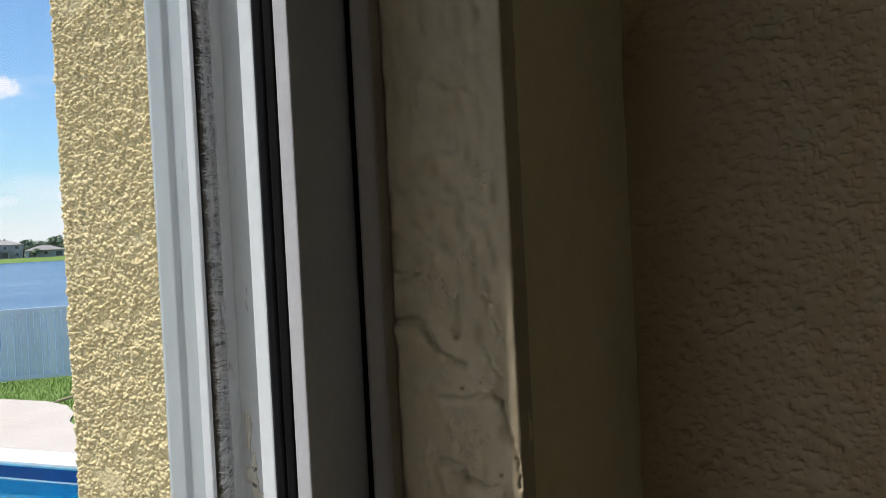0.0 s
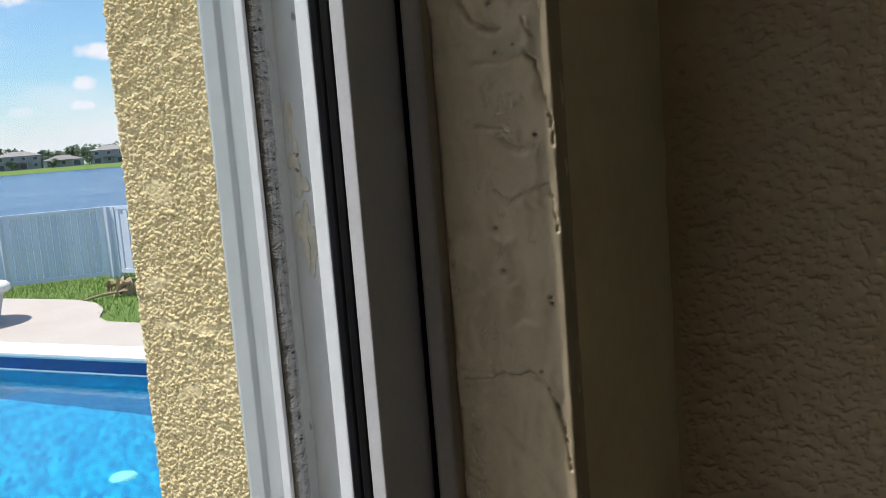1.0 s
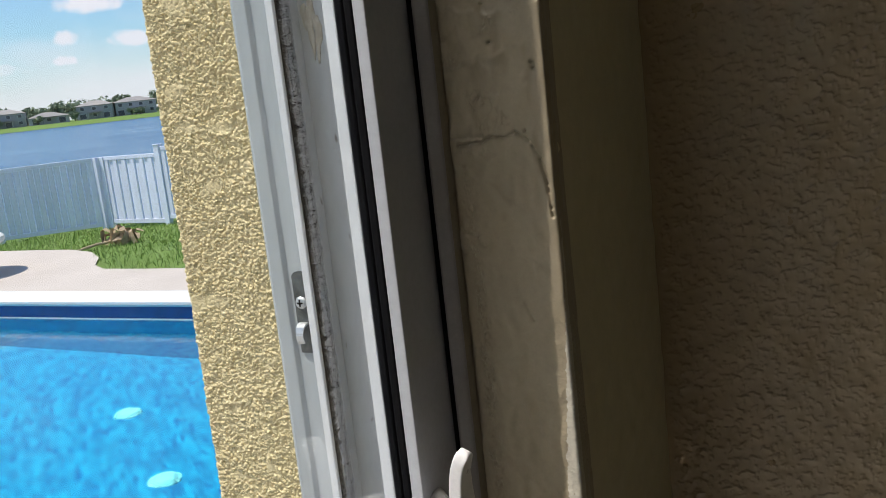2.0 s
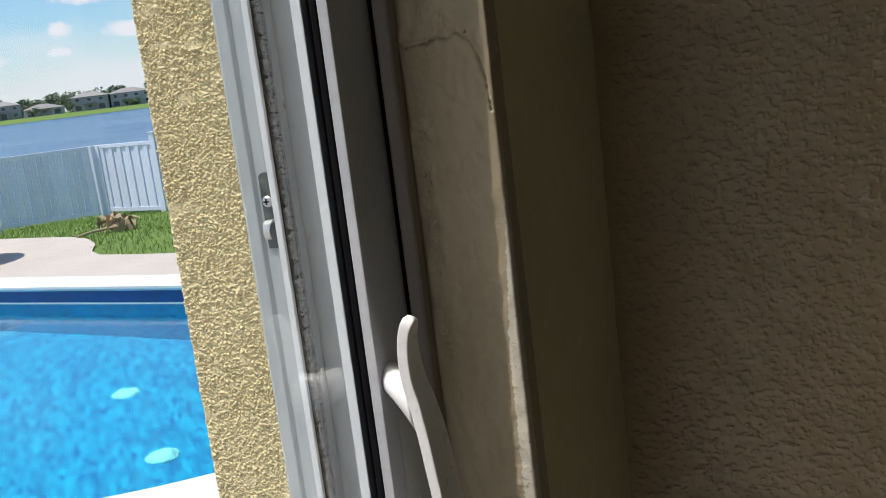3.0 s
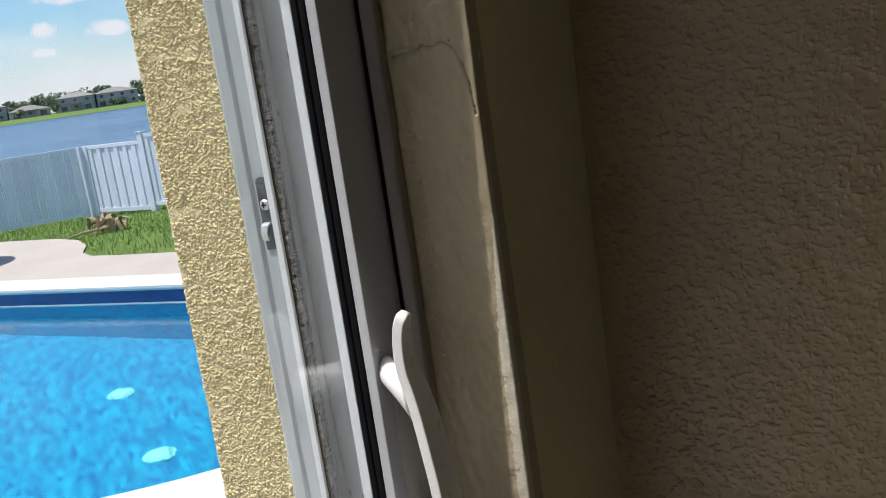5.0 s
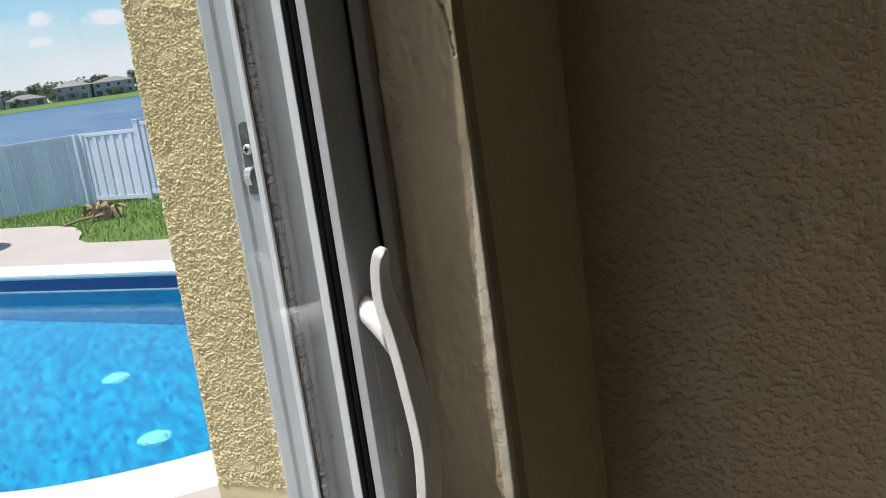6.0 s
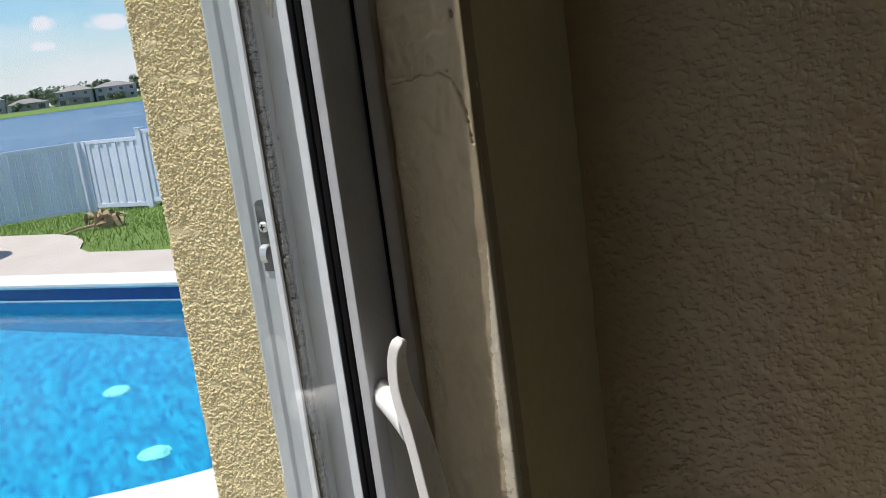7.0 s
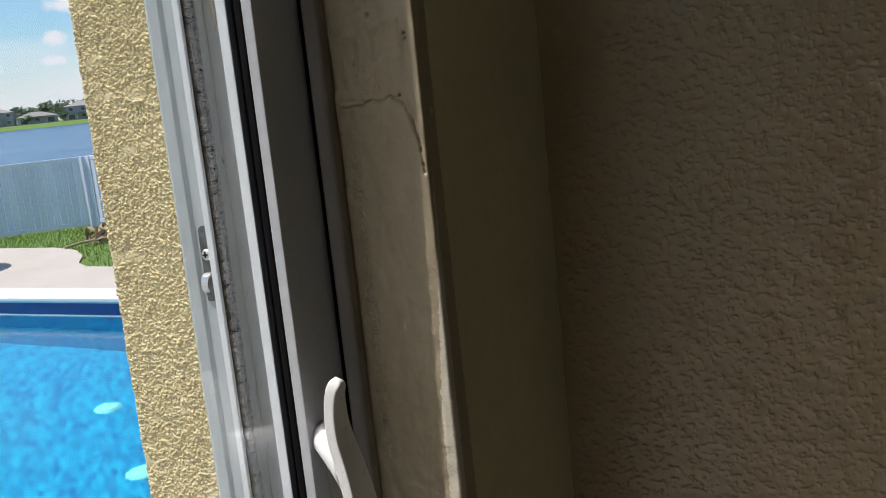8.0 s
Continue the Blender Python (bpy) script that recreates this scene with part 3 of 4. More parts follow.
# ---- the closed sliding panel ----
def door_panel(name, y1, y0, x, label):
    """A glazed panel between y0 and y1; x is its inner face."""
    door = base(name, (x, y1, 0.03), label, "door", "door panels")
    lo, hi = 0.034, HEAD - 0.032

    def stile(ya, s):
        yb = ya - s * 0.0485
        out = [(x, ya), (x, yb), (x - 0.0072, yb), (x - 0.0072, yb + s * 0.014), (x - 0.0262, yb + s * 0.014), (x - 0.0262, ya)]
        bm = prism(out if s > 0 else out[::-1], lo, hi, 0.0007, 2)
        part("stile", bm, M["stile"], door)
        def strip(xa, xb, ya_, yb_):
            part("gasket", boxes((xa, xb, min(ya_, yb_), max(ya_, yb_), lo, hi), bevel=0.0009), M["gasket"], door, "black rubber glazing gasket")

        strip(x - 0.0189, x - 0.0144, yb - s * 0.0006, yb + s * 0.012)
        strip(x - 0.0143, x - 0.0121, yb + s * 0.0085, yb + s * 0.0139)
        strip(x - 0.0120, x - 0.0073, yb - s * 0.0006, yb + s * 0.012)
        # same metal as the stile, in the tone paled for sunlight
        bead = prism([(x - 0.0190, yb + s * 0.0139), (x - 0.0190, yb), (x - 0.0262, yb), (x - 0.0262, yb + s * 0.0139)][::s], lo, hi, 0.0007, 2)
        part("glazing_bead", bead, M["bead"], door, "outer glazing bead of stile aluminium, paled for the sun outside")

    stile(y1, 1)
    stile(y0, -1)
    for za, zb in ((lo, lo + 0.09), (hi - 0.06, hi)):
        part("rail", boxes((x - 0.026, x - 0.0002, y0 + 0.051, y1 - 0.051, za, zb), bevel=0.002), M["stile"], door)
    pane = part("pane", boxes((x - 0.0143, x - 0.0121, y0 + 0.0420, y1 - 0.0420, lo + 0.09, hi - 0.06)), M["glass"], door, "clear window glass")
    pane.visible_shadow = False
    return door


sliding = door_panel("sliding_door", -0.0115, -1.24, -0.0720, "closed white aluminium sliding glass door with pull handle")
door_panel("fixed_door_panel", -1.21, DOOR_END + 0.03, -0.112, "fixed white aluminium glazed door panel")


def pull_handle():
    handle = base("pull_handle", (-0.072, -0.042, 1.10), "white painted metal pull handle screwed to the door", "door handle")
    line = [(1.2385, -0.0490), (1.2370, -0.0497), (1.234, -0.0513), (1.228, -0.0535), (1.220, -0.0550), (1.208, -0.0558), (1.195, -0.0548), (1.180, -0.0515), (1.160, -0.0485), (1.140, -0.0462), (1.120, -0.0440), (1.098, -0.0428)]
    line += [(2.196 - z, x) for z, x in line[-2::-1]]
    fine = []                                           # an even curve through the line, set out from the stile over the glass
    for i in range(len(line) - 1):
        p = [np.array(line[min(max(i + k, 0), len(line) - 1)]) for k in (-1, 0, 1, 2)]
        for t in (0.0, 0.25, 0.5, 0.75):
            fine.append(0.5 * (2 * p[1] + (p[2] - p[0]) * t + (2 * p[0] - 5 * p[1] + 4 * p[2] - p[3]) * t * t + (3 * p[1] - p[0] - 3 * p[2] + p[3]) * t**3))
    fine.append(np.array(line[-1]))
    rings = []
    for i, (z, x) in enumerate(fine):
        end = 1.2385 - max(z, 2.196 - z)                # the tongue-shaped ends
        th = 0.0036 * math.sqrt(max(0.06, 1 - max(0.0, 1 - end / 0.0022) ** 2))
        up = z if z > 1.098 else 2.196 - z
        yb, yf = float(np.interp(up, (1.098, 1.16, 1.20, 1.22, 1.24), (-0.027, -0.031, -0.037, -0.041, -0.045))), -0.0555
        (za, xa), (zb, xb) = fine[max(0, i - 1)], fine[min(len(fine) - 1, i + 1)]
        t = Vector((xb - xa, 0, zb - za)).normalized()
        n = Vector((-t.z, 0, t.x))                      # towards the room
        hy = (yb - yf) / 2 * math.sqrt(max(0.05, 1 - max(0.0, 1 - end / 0.0065) ** 2))
        c, ring, r = Vector((0.95 * x + 0.011, 0.95 * (yf + yb) / 2 - 0.02735, 0.95 * z + 0.06935)), [], min(0.0009, 0.8 * th, 0.8 * hy)
        for cu, cv, a0 in ((1, 1, 0), (-1, 1, 90), (-1, -1, 180), (1, -1, 270)):
            for a in (-1, 0, 30, 60, 90, 91):           # flat sides with narrow rounded corners
                q = radians(a0 + min(max(a, 0), 90))
                u, v = cu * (th - r) + r * math.cos(q), cv * (hy - r) + r * math.sin(q)
                if a in (-1, 91):
                    if (a == -1) == (a0 % 180 == 0):
                        v -= cv * 0.3 * r
                    else:
                        u -= cu * 0.3 * r
                ring.append(c + n * u + Vector((0, v, 0)))
        rings.append(ring)
    part("grip", loft(rings), M["handle"], handle, smooth=True)
    for zc, way in ((1.1965, 1), (1.0285, -1)):
        rings = []
        for t in (0, 0.12, 0.3, 0.5, 0.7, 0.85, 1.0):
            x, y, zz = -0.0722 + 0.0295 * t, -0.0445 - 0.0255 * t, zc - way * 0.008 * t
            hy, hz = 0.0118 - 0.0036 * t, 0.0098 + 0.0072 * t * t
            rings.append([(x, y + hy * math.cos(2 * math.pi * i / 28), zz + hz * math.sin(2 * math.pi * i / 28)) for i in range(28)])
        part("standoff", loft(rings), M["handle"], handle, smooth=True)
    return handle


pull_handle()
lock = base("lock_plate", (-0.072, -0.028, 1.09), "flat grey lock plate with oval thumb turn on the stile", "lock")
part("plate", boxes((-0.0722, -0.0712, -0.0440, -0.0125, 1.00, 1.178), bevel=0.0004), M["frame"], lock)
part("thumb_turn", loft([[(x, -0.0285 + hy * k * math.cos(2 * math.pi * i / 24), 1.094 + hz * k * math.sin(2 * math.pi * i / 24)) for i in range(24)] for x, hy, hz, k in ((-0.0713, 0.0042, 0.0135, 1), (-0.0702, 0.0042, 0.0135, 1), (-0.0698, 0.0042, 0.0135, 0.85))]), M["frame"], lock, smooth=False)


def latch_keeper():
    keeper = base("latch_keeper", (-0.1685, -0.0125, 1.30), "small dull steel latch keeper screwed to the outer jamb flange", "latch")
    x, y = -0.1685, -0.0128
    bm = boxes((x - 0.0052, x + 0.0052, y - 0.0012, y + 0.0008, 1.2755, 1.3245), bevel=0.0006)
    part("plate", bm, M["steel"], keeper)
    part("plate_tip", loft([[(x + 0.0052 * k * math.cos(math.pi * i / 10), yy, 1.3243 + 0.0042 * k * math.sin(math.pi * i / 10)) for i in range(11)] for yy, k in ((y + 0.0006, 1), (y - 0.0011, 1), (y - 0.0013, 0.9))]), M["steel"], keeper)
    bm = loft([[(x + r * math.cos(2 * math.pi * i / 20), yy, 1.3085 + r * math.sin(2 * math.pi * i / 20)) for i in range(20)] for r, yy in ((0.0040, y - 0.0011), (0.0040, y - 0.0018), (0.0030, y - 0.0028), (0.0012, y - 0.0031))])
    screw = part("screw", bm, M["bright"], keeper, "bright cross-head screw", smooth=False)
    # black bars on the head draw the shade inside its cross slot
    part("cross_slot", boxes((x - 0.0021, x + 0.0021, y - 0.0034, y - 0.0024, 1.3080, 1.3090), (x - 0.0005, x + 0.0005, y - 0.0034, y - 0.0024, 1.3064, 1.3106)), M["gasket"], screw)
    arc = [(0.0, 1.2960, 0.0030), (-0.0040, 1.2957, 0.0030), (-0.0072, 1.2940, 0.0029), (-0.0086, 1.2905, 0.0027), (-0.0084, 1.2868, 0.0025), (-0.0068, 1.2846, 0.0023)]
    rings = []
    for dy, z, w in arc:
        rings.append([(x + 0.0004 - w, y + dy, z), (x + 0.0004 + w, y + dy, z), (x + 0.0004 + w, y + dy - 0.0002, z - 0.0014), (x + 0.0004 - w, y + dy - 0.0002, z - 0.0014)])
    part("tongue", loft(rings), M["bright"], keeper, "bright bent tongue")
    return keeper


latch_keeper()


def caulk_smear(at, wide, tall, seed):
    """A thin lumpy smear of dried caulk on the jamb plate."""
    g = np.random.default_rng(seed)
    n, rings = 26, []
    edge = [1 + 0.35 * math.sin(3 * a + seed) + g.normal(0, 0.10) for a in np.linspace(0, 2 * math.pi, n, endpoint=False)]
    for k, lift in ((1.0, 0.0), (0.85, 0.0007), (0.5, 0.0011), (0.2, 0.0009)):
        rings.append([(at[0] + wide * k * e * math.cos(2 * math.pi * i / n), at[1] - lift, at[2] + tall * k * e * math.sin(2 * math.pi * i / n)) for i, e in enumerate(edge)])
    return tagged(mesh_ob("caulk_smear", loft(rings), M["smear"], smooth=True), "dried beige caulk smear peeling on the grey jamb", "caulk smear", "caulk smears")


for dx, z, w, tl, seed in ((-0.1385, 1.514, 0.0034, 0.0085, 61), (-0.1365, 1.502, 0.0040, 0.0075, 65), (-0.1372, 1.478, 0.0040, 0.015, 62), (-0.1400, 1.536, 0.0018, 0.009, 63), (-0.1325, 1.470, 0.0026, 0.014, 64)):
    caulk_smear((dx, -0.012, z), w, tl, seed)

# ---- the garden ----
VIEW = Vector((-0.72, 0.69, 0.0))


def ground_height(x, y):
    s = -0.72 * x + 0.69 * y
    keys = ((-2000, -0.12), (10.3, -0.12), (15.5, -0.40), (17.0, -0.46), (20.5, -1.6), (24, -2.2), (380, -2.2), (394, -1.15), (399, -0.8), (418, 0.9), (480, 1.0), (4000, 1.0))
    return float(np.interp(s, [k[0] for k in keys], [k[1] for k in keys]))


POOL = [(-13.0, 5.2), (-9.0, 5.2), (-6.0, 5.22), (-4.4, 5.22), (-3.2, 5.05), (-2.2, 4.5), (-1.75, 3.7), (-1.78, 2.95), (-2.0, 2.42), (-2.22, 2.13), (-2.55, 1.85), (-2.9, 1.68), (-3.6, 1.48), (-5.0, 1.35), (-9.0, 1.4), (-13.0, 1.5)]


def round_line(pts, n=4):
    """A closed Catmull-Rom curve through the points."""
    out, k = [], len(pts)
    P = [Vector(p) for p in pts]
    for i in range(k):
        a, b, c, d = P[i - 1], P[i], P[(i + 1) % k], P[(i + 2) % k]
        for j in range(n):
            t = j / n
            out.append(0.5 * (2 * b + (c - a) * t + (2 * a - 5 * b + 4 * c - d) * t * t + (3 * b - a - 3 * c + d) * t**3))
    return out


def grow(line, d):
    """The curve moved outwards by d (the line runs clockwise)."""
    out, k = [], len(line)
    for i in range(k):
        t = (line[(i + 1) % k] - line[i - 1]).normalized()
        out.append(line[i] + Vector((-t.y, t.x)) * d)
    return out


rim = round_line(POOL)


def band(inner, outer, zi, zo):
    bm = bmesh.new()
    a, b = [bm.verts.new((p.x, p.y, zi)) for p in inner], [bm.verts.new((p.x, p.y, zo)) for p in outer]
    for i in range(len(a)):
        j = (i + 1) % len(a)
        bm.faces.new((a[i], b[i], b[j], a[j]))
    return bm


def walls_of(line, zs):
    rings = [[(p.x, p.y, z) for p in line] for z in zs]
    return loft(rings, close=False)


def pool():
    DECK, WATER, FLOOR = -0.10, -0.27, -1.45
    structure("pool_basin_floor", prism([(p.x, p.y) for p in rim], FLOOR - 0.1, FLOOR), M["caustic_plaster"], "bright blue plastered pool floor with caustic light drawn in", "swimming pool")
    structure("pool_basin_wall", walls_of(rim, (FLOOR, WATER - 0.06)), M["caustic_plaster"], "bright blue plastered pool wall with caustic light drawn in", "swimming pool")
    structure("pool_tile_band", walls_of(grow(rim, -0.004), (WATER - 0.06, DECK - 0.045)), M["pooltile"], "deep blue waterline tile band of the pool", "swimming pool")
    # pale strip in place of the coping's reflection on the water
    structure("waterline", walls_of(grow(rim, -0.008), (WATER - 0.012, WATER + 0.012)), M["coping"], "pale strip drawn as the coping's reflection at the pool waterline", "swimming pool")
    rings = [(grow(rim, d), z) for d, z in ((-0.03, DECK - 0.05), (-0.045, DECK - 0.03), (-0.045, DECK - 0.008), (-0.03, DECK + 0.004), (0.30, DECK + 0.004), (0.32, DECK - 0.004), (0.32, DECK - 0.05))]
    structure("pool_coping", loft([[(p.x, p.y, z) for p in r] for r, z in rings], close=False), M["coping"], "white rounded pool coping", "pool coping")
    bm = bmesh.new()
    bm.faces.new([bm.verts.new((p.x, p.y, WATER)) for p in rim])
    w = structure("pool_water", bm, M["water"], "clear rippled blue pool water", "water")
    if w.data.polygons[0].normal.z < 0:
        w.data.flip_normals()
    w.visible_shadow = False
    outer = grow(rim, 0.318)
    edge = [Vector(p) for p in DECK_EDGE]
    # paving all round the pool
    bm = bmesh.new()
    vo, vi = [bm.verts.new((p.x, p.y, DECK)) for p in edge], [bm.verts.new((p.x, p.y, DECK)) for p in outer]
    es = [bm.edges.new((l[i], l[(i + 1) % len(l)])) for l in (vo, vi) for i in range(len(l))]
    bmesh.ops.triangle_fill(bm, use_beauty=True, use_dissolve=False, edges=es)
    bmesh.ops.recalc_face_normals(bm, faces=bm.faces[:])
    for f in bm.faces:
        if f.normal.z < 0:
            f.normal_flip()
    structure("pavement", bm, M["deck"], "pale pinkish paved pool deck", "pavement")
    for x, y in ((-4.70, 4.16), (-3.73, 3.42)):
        d = base("pool_drain", (x, y, FLOOR), "round white drain cover on the blue pool floor", "drain", "pool drains")
        part("cover", lathe([(0.08, 0), (0.08, 0.02), (0.06, 0.035), (0.02, 0.04)], 28, (x, y, FLOOR)), M["drain"], d)
        part("ring", lathe([(0.095, 0), (0.095, 0.012), (0.083, 0.014), (0.083, 0.0)], 28, (x, y, FLOOR)), M["drain"], d)


DECK_EDGE = [(-14.5, 7.6), (-11.0, 7.6), (-9.3, 7.58), (-8.7, 7.55), (-8.2, 7.38), (-7.75, 7.05), (-7.4, 6.65), (-7.1, 6.46), (-6.6, 6.43), (-4.0, 6.43), (-0.27, 6.43), (-0.27, -8.0), (-14.5, -8.0)]
pool()


def ground():
    """One sheet of lawn and land, with the pool deck's hole, falling to the lake and on to the horizon."""
    bm = bmesh.new()
    edge = [Vector(p) for p in DECK_EDGE]
    hole = [bm.verts.new((p.x, p.y, 0)) for p in edge]
    side = Vector((0.69, 0.72, 0))
    ss = [-300, -60, -15, 8, 10.3, 12, 14, 15.5, 17, 18.5, 20.5, 24, 100, 380, 394, 399, 418, 480, 900, 3500]
    ww = [-3500, -900, -300, -120, -60, -25, -12, -6, -3, 0, 3, 6, 12, 25, 60, 120, 300, 900, 3500]
    grid = {}
    for i, s in enumerate(ss):
        for j, w in enumerate(ww):
            p = VIEW * s + side * w
            grid[i, j] = Vector((p.x, p.y))
    poly = [(p.x, p.y) for p in edge]

    def inside(q):
        c = False
        for (xa, ya), (xb, yb) in zip(poly, poly[1:] + poly[:1]):
            if (ya > q.y) != (yb > q.y) and q.x < (xb - xa) * (q.y - ya) / (yb - ya) + xa:
                c = not c
        return c

    # a fine lawn near the deck and fence, coarse land beyond
    bm.free()
    bm = bmesh.new()
    V = {}
    for key, q in grid.items():
        V[key] = bm.verts.new((q.x, q.y, ground_height(q.x, q.y)))
    for i in range(len(ss) - 1):
        for j in range(len(ww) - 1):
            bm.faces.new((V[i, j], V[i, j + 1], V[i + 1, j + 1], V[i + 1, j]))
    # cut the deck's outline and drop the part inside it
    for (xa, ya), (xb, yb) in zip(poly, poly[1:] + poly[:1]):
        n = Vector((yb - ya, xa - xb, 0)).normalized()
        near = [f for f in bm.faces if (f.calc_center_median().xy - Vector((-7, 0))).length < 700]
        geom = list({e for f in near for e in f.edges} | {v for f in near for v in f.verts}) + near
        bmesh.ops.bisect_plane(bm, geom=geom, plane_co=(xa, ya, 0), plane_no=n)
    gone = [f for f in bm.faces if inside(f.calc_center_median().xy)]
    house = [f for f in bm.faces if f not in gone and -0.27 < f.calc_center_median().x < 4.6 and -4.3 < f.calc_center_median().y < 0.3]
    bmesh.ops.delete(bm, geom=gone + house, context="FACES")
    bmesh.ops.recalc_face_normals(bm, faces=bm.faces[:])
    for f in bm.faces:
        if f.normal.z < 0:
            f.normal_flip()
    return structure("ground", bm, M["grass"], "green lawn falling gently to the lake shore", "lawn")


ground()


def lake():
    bm = bmesh.new()
    side = Vector((0.69, 0.72, 0))
    vs = [bm.verts.new(VIEW * s + side * w + Vector((0, 0, -0.95))) for s, w in ((17.5, -900), (398, -900), (398, 900), (17.5, 900))]
    bm.faces.new(vs)
    bm.normal_update()
    if bm.faces[:][0].normal.z < 0:
        bm.faces[:][0].normal_flip()
    return structure("water", bm, M["lake"], "wide calm blue lake", "water")


lake()


def grass_blades():
    g = np.random.default_rng(71)
    bm = bmesh.new()
    poly = DECK_EDGE
    n = 0
    while n < 16000:
        x, y = g.uniform(-14.5, -4.5), g.uniform(6.45, 12.2)
        s = -0.72 * x + 0.69 * y
        if s > 16.4 or (x < -7.05 and y < 7.62 and not (x > -8.6 and y > 6.5 + (-x - 7.1) * 0.75)):
            continue
        z, tall, w = ground_height(x, y) - 0.005, g.uniform(0.03, 0.085), g.uniform(0.004, 0.008)
        a = g.uniform(0, math.pi)
        dx, dy, lx, ly = w * math.cos(a), w * math.sin(a), g.normal(0, 0.03), g.normal(0, 0.03)
        bm.faces.new([bm.verts.new((x - dx, y - dy, z)), bm.verts.new((x + dx, y + dy, z)), bm.verts.new((x + lx, y + ly, z + tall))])
        n += 1
    return tagged(mesh_ob("grass", bm, M["blade"]), "short green lawn grass", "grass", kind="stuff")


grass_blades()


# ---- fence ----
def fence(points, label):
    """White vinyl boards between square posts, with a top and a bottom rail."""
    f = base("fence", (points[0][0], points[0][1], ground_height(*points[0][:2])), label, "fence", "garden fence")
    for (xa, ya, za), (xb, yb, zb) in zip(points, points[1:]):
        d = Vector((xb - xa, yb - ya, 0))
        length = d.length
        turn = math.atan2(d.y, d.x)
        g0 = (ground_height(xa, ya) + ground_height(xb, yb)) / 2 + 0.03
        top = min(za, zb) - 0.02
        m = Matrix.Translation((xa, ya, 0)) @ Matrix.Rotation(turn, 4, "Z")
        for zr, hr in ((g0 + 0.02, 0.07), (top - 0.06, 0.06)):
            bm = boxes((0.05, length - 0.05, -0.026, 0.026, zr, zr + hr), bevel=0.004)
            bmesh.ops.transform(bm, matrix=m, verts=bm.verts[:])
            part("rail", bm, M["vinyl"], f)
        n = max(1, round((length - 0.1) / 0.105))
        pitch = (length - 0.1) / n
        shared = None
        for k in range(n):
            x0 = 0.05 + k * pitch
            if shared is None:
                bm = boxes((0.0042, pitch - 0.0042, -0.011, 0.011, 0, top - 0.06 - g0 - 0.09), bevel=0.004, seg=1)
                ob = part("board", bm, M["vinyl"], f)
                shared = ob.data
            else:
                ob = new("board", shared)
                ob.parent, ob.matrix_parent_inverse = f, f.matrix_basis.inverted()
            ob.matrix_basis = m @ Matrix.Translation((x0, 0.010 if k % 2 else -0.010, g0 + 0.09))
    for x, y, z in points:
        zg = ground_height(x, y) - 0.05
        z -= 0.02 if z < 0.85 else 0
        post = part("post", boxes((x - 0.05, x + 0.05, y - 0.05, y + 0.05, zg, z), bevel=0.005), M["vinyl"], f)
        if z > 0.85:
            part("cap", boxes((x - 0.06, x + 0.06, y - 0.06, y + 0.06, z, z + 0.02), bevel=0.006), M["vinyl"], post)
    return f


fence([(-19.0, 3.4, 0.80), (-17.3, 5.2, 0.80), (-15.65, 6.9, 0.80), (-14.05, 8.5, 0.80), (-12.75, 9.85, 0.80), (-11.57, 10.98, 0.80)], "white vinyl board fence along the lake side of the lawn")
fence([(-11.485, 11.05, 0.80), (-10.12, 10.88, 0.90), (-8.2, 10.75, 0.90), (-6.2, 10.7, 0.90), (-4.2, 10.65, 0.90), (-2.2, 10.6, 0.9)], "white vinyl board fence closing the lawn beside the house")


# ---- things on the deck and lawn ----
def planter(x, y):
    z = -0.10
    p = base("round_planter", (x, y, z), "round pale stone basin with a white rim on the pool deck", "planter")
    part("body", lathe([(0.46, 0), (0.46, 0.02), (0.43, 0.06), (0.47, 0.22), (0.50, 0.33), (0.46, 0.33), (0.42, 0.28)], 40, (x, y, z)), M["concrete"], p, smooth=False)
    part("rim", lathe([(0.40, 0.33), (0.54, 0.33), (0.565, 0.35), (0.565, 0.40), (0.54, 0.42), (0.42, 0.42), (0.40, 0.40)], 40, (x, y, z)), M["coping"], p, "white stone rim")


planter(-8.80, 6.02)


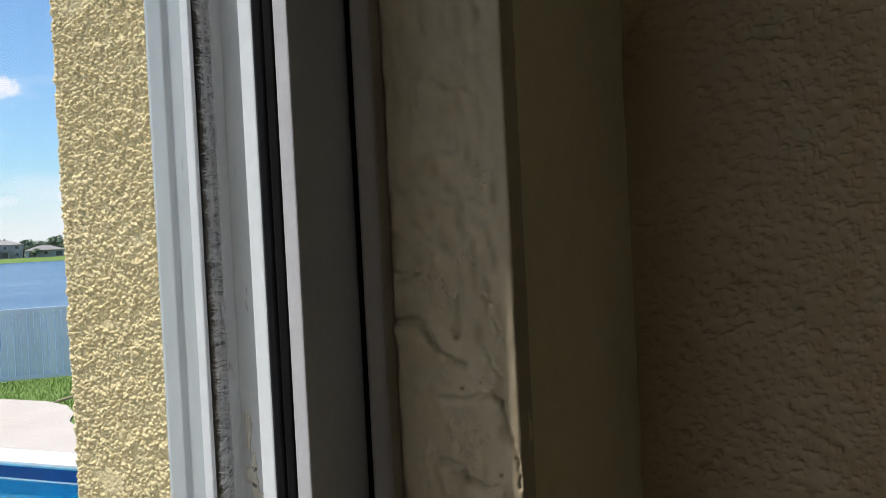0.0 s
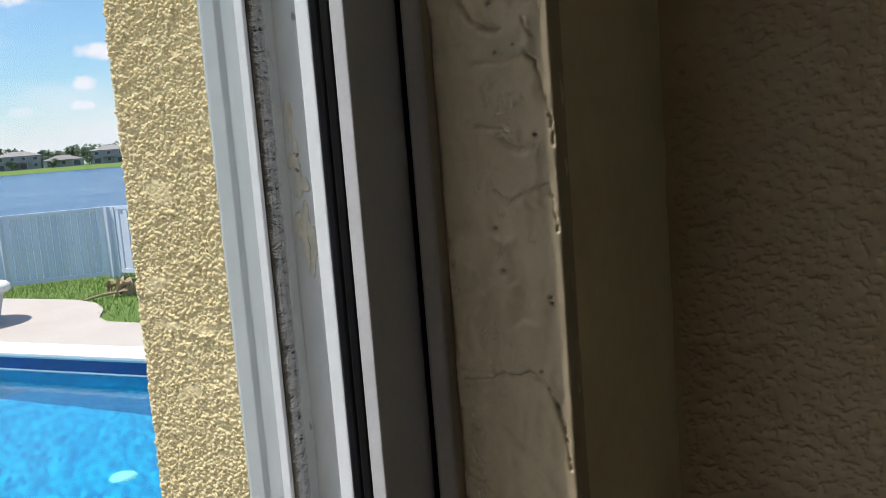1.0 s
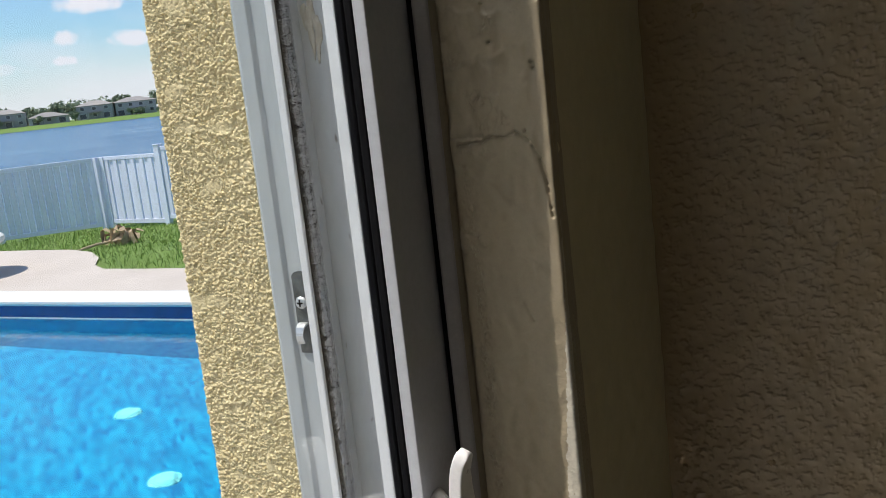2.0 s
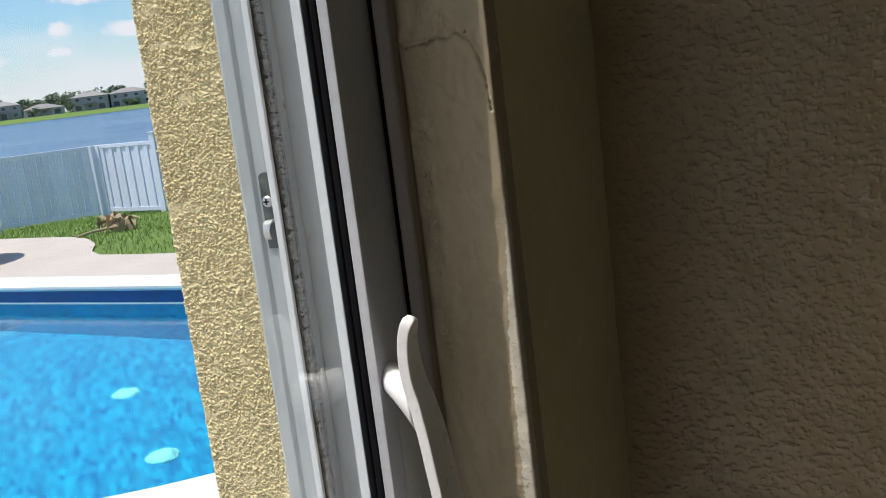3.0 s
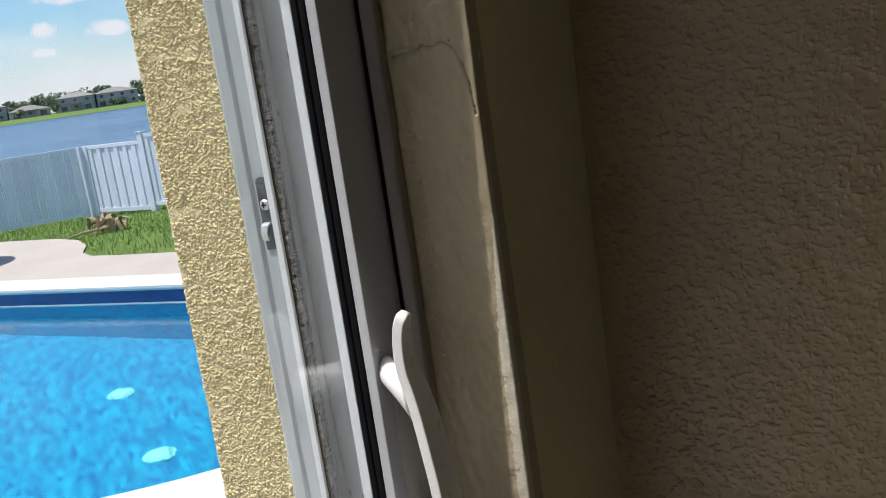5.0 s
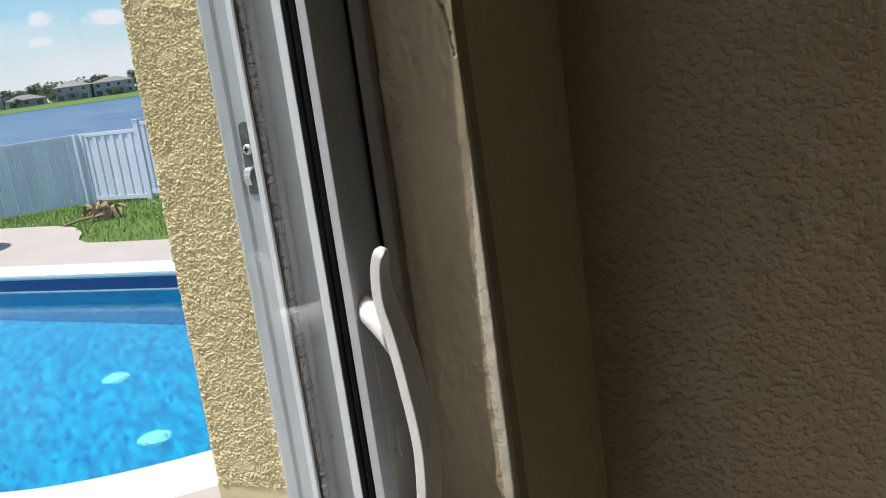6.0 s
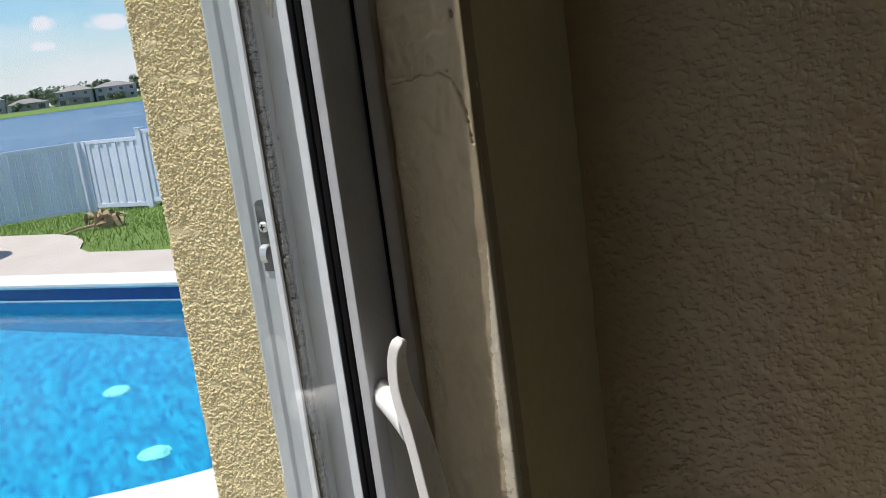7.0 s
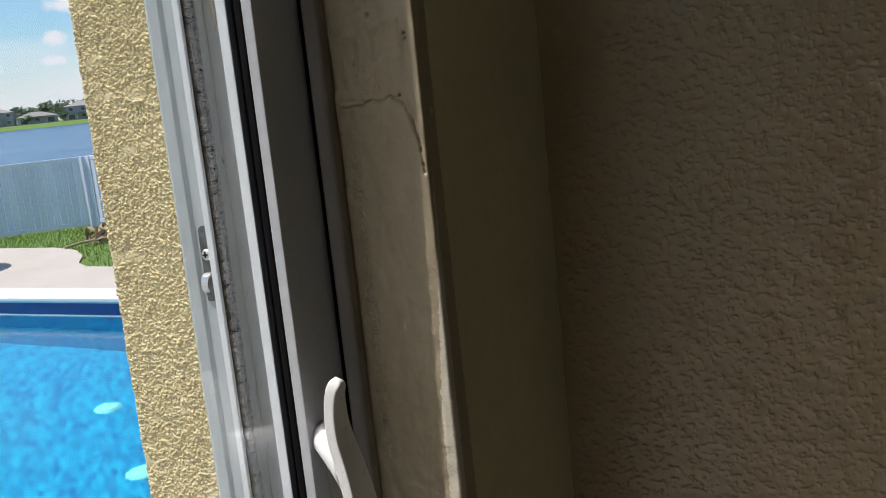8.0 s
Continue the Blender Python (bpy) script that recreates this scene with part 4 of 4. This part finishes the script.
def debris(x, y):
    z = ground_height(x, y)
    heap = base("palm_debris", (x, y, z), "heap of dry brown palm boots and a cut stalk on the grass", "plant debris")
    g = np.random.default_rng(81)
    for k in range(26):
        a, r = g.uniform(0, 2 * math.pi), g.uniform(0.0, 0.22)
        long, w = g.uniform(0.14, 0.30), g.uniform(0.025, 0.055)
        up, yaw, curl = g.uniform(0.1, 0.9), g.uniform(0, 2 * math.pi), g.uniform(0.05, 0.16)
        rings = []
        for i in range(6):
            t = i / 5
            c = Vector((long * (t - 0.5), 0, curl * math.sin(math.pi * t)))
            ww, th = w * (1 - 0.75 * t * t), 0.012 * (1 - 0.5 * t)
            rings.append([c + Vector((0, -ww, 0)), c + Vector((0, 0, -th - 0.3 * ww)), c + Vector((0, ww, 0)), c + Vector((0, 0, th - 0.3 * ww))])
        bm = loft(rings)
        m = Matrix.Translation((x + r * math.cos(a), y + r * math.sin(a), z + 0.05 + g.uniform(0, 0.13) * (1 - r / 0.3))) @ Matrix.Rotation(yaw, 4, "Z") @ Matrix.Rotation(-up * 0.6, 4, "Y") @ Matrix.Rotation(g.uniform(-0.8, 0.8), 4, "X")
        bmesh.ops.transform(bm, matrix=m, verts=bm.verts[:])
        part("frond_boot", bm, M["husk"], heap, smooth=False)
    a, b = Vector((x, y, z + 0.06)), Vector((x - 0.15, y - 0.75, z + 0.03))
    side = Vector((0.9, -0.2, 0)).normalized()
    rings = [[a.lerp(b, t) + side * (0.022 * (1 - 0.4 * t)) * math.cos(q * math.pi / 4) + Vector((0, 0, 0.018 * math.sin(q * math.pi / 4) + 0.03 * math.sin(math.pi * t))) for q in range(8)] for t in (0, 0.25, 0.5, 0.75, 1)]
    part("stalk", loft(rings), M["husk"], heap, "pale cut stalk")


debris(-8.75, 8.45)

# ---- the far shore ----
SIDE = Vector((0.69, 0.72, 0.0))


def far_house(s, w, wide, deep, floors, roof_mat, turn):
    p = VIEW * s + SIDE * w
    z = ground_height(p.x, p.y)
    m = Matrix.Translation((p.x, p.y, z)) @ Matrix.Rotation(math.atan2(SIDE.y, SIDE.x) + turn, 4, "Z")
    h = base("far_house", (p.x, p.y, z), ("two-storey" if floors == 2 else "single-storey") + " pale stuccoed house with hipped roof on the far shore", "house", "lakeside houses")
    tall = 2.8 * floors

    def put(name, bm, mat, parent):
        bmesh.ops.transform(bm, matrix=m, verts=bm.verts[:])
        return part(name, bm, mat, parent)

    put("wall", boxes((-wide / 2, wide / 2, 0, deep, -0.4, tall)), M["farwall"], h)
    bm = bmesh.new()
    e, r = 0.6, 2.0
    lo = [bm.verts.new(c) for c in ((-wide / 2 - e, -e, tall), (wide / 2 + e, -e, tall), (wide / 2 + e, deep + e, tall), (-wide / 2 - e, deep + e, tall))]
    q = min(wide, deep) / 2
    a, b = bm.verts.new((-wide / 2 + q, deep / 2, tall + r)), bm.verts.new((wide / 2 - q, deep / 2, tall + r))
    for f in ((lo[0], lo[1], b, a), (lo[1], lo[2], b), (lo[2], lo[3], a, b), (lo[3], lo[0], a), lo[::-1]):
        bm.faces.new(f)
    put("roof", bm, roof_mat, h)
    n = max(2, int(wide / 4))
    for fl in range(floors):
        for k in range(n):
            x = -wide / 2 + wide * (k + 0.5) / n
            door = fl == 0 and k % 2 == 0
            zz, hh, ww = fl * 2.8 + (0.1 if door else 0.9), 2.1 if door else 1.3, 1.3 if door else 0.75
            win = put("window", boxes((x - ww - 0.1, x + ww + 0.1, -0.06, 0.05, zz - 0.1, zz + hh + 0.1)), M["coping"], h)
            put("pane", boxes((x - ww, x + ww, -0.09, -0.05, zz, zz + hh)), M["farglass"], win)
    # a shaded patio roof at the back
    if wide > 13:
        put("porch_roof", boxes((-wide * 0.18, wide * 0.22, -3.2, 0.0, 2.55, 2.8)), roof_mat, h)
        for x in (-wide * 0.16, wide * 0.2):
            put("porch_post", boxes((x - 0.15, x + 0.15, -3.1, -2.8, 0, 2.55)), M["farwall"], h)


rng = np.random.default_rng(91)
w = -190.0
k = 0
while w < 95:
    wide = float(rng.uniform(12, 18))
    floors = 1 if k % 3 == 1 else 2
    far_house(426 + float(rng.uniform(-3, 6)), w + wide / 2, wide, float(rng.uniform(10, 13)), floors, M["redroof"] if k % 5 == 3 else M["roof"], float(rng.normal(0, 0.12)))
    w += wide + float(rng.uniform(1.0, 3.5))
    k += 1


def far_tree(s, w, tall, spread, seed, palm=False):
    g = np.random.default_rng(seed)
    p = VIEW * s + SIDE * w
    z = ground_height(p.x, p.y)
    t = base("far_tree", (p.x, p.y, z), "broad green tree on the far lake shore, paled as haze", "tree", "far trees")
    part("trunk", loft([[(p.x + r * math.cos(q * math.pi / 3), p.y + r * math.sin(q * math.pi / 3), z + zz) for q in range(6)] for r, zz in ((0.25, -0.2), (0.18, tall * 0.4), (0.08, tall * 0.75))]), M["bark"], t)
    bm = bmesh.new()
    lobes = [(Vector((g.normal(0, spread * 0.38), g.normal(0, spread * 0.38), tall * g.uniform(0.45, 0.9))), g.uniform(0.25, 0.5) * spread) for _ in range(7)]
    for c, r in lobes:
        for _ in range(70):
            d = Vector(g.normal(0, 1, 3)).normalized() * r * g.uniform(0.5, 1.05)
            q = Vector((p.x, p.y, z)) + c + Vector((d.x, d.y, d.z * 0.75))
            a, b = Vector(g.normal(0, 1, 3)).normalized() * g.uniform(0.35, 0.8), Vector(g.normal(0, 1, 3)).normalized() * g.uniform(0.35, 0.8)
            bm.faces.new([bm.verts.new(q - a), bm.verts.new(q + b), bm.verts.new(q + a), bm.verts.new(q - b)])
    part("crown", bm, M["leaf"], t)


for i in range(90):
    near = i % 3 == 0
    far_tree((420 if near else 446) + float(rng.uniform(-1, 4)), float(rng.uniform(-190, 98)), float(rng.uniform(2.0, 3.6) if near else rng.uniform(6.5, 10.0)), float(rng.uniform(1.8, 3.0) if near else rng.uniform(4.0, 7.5)), 200 + i)
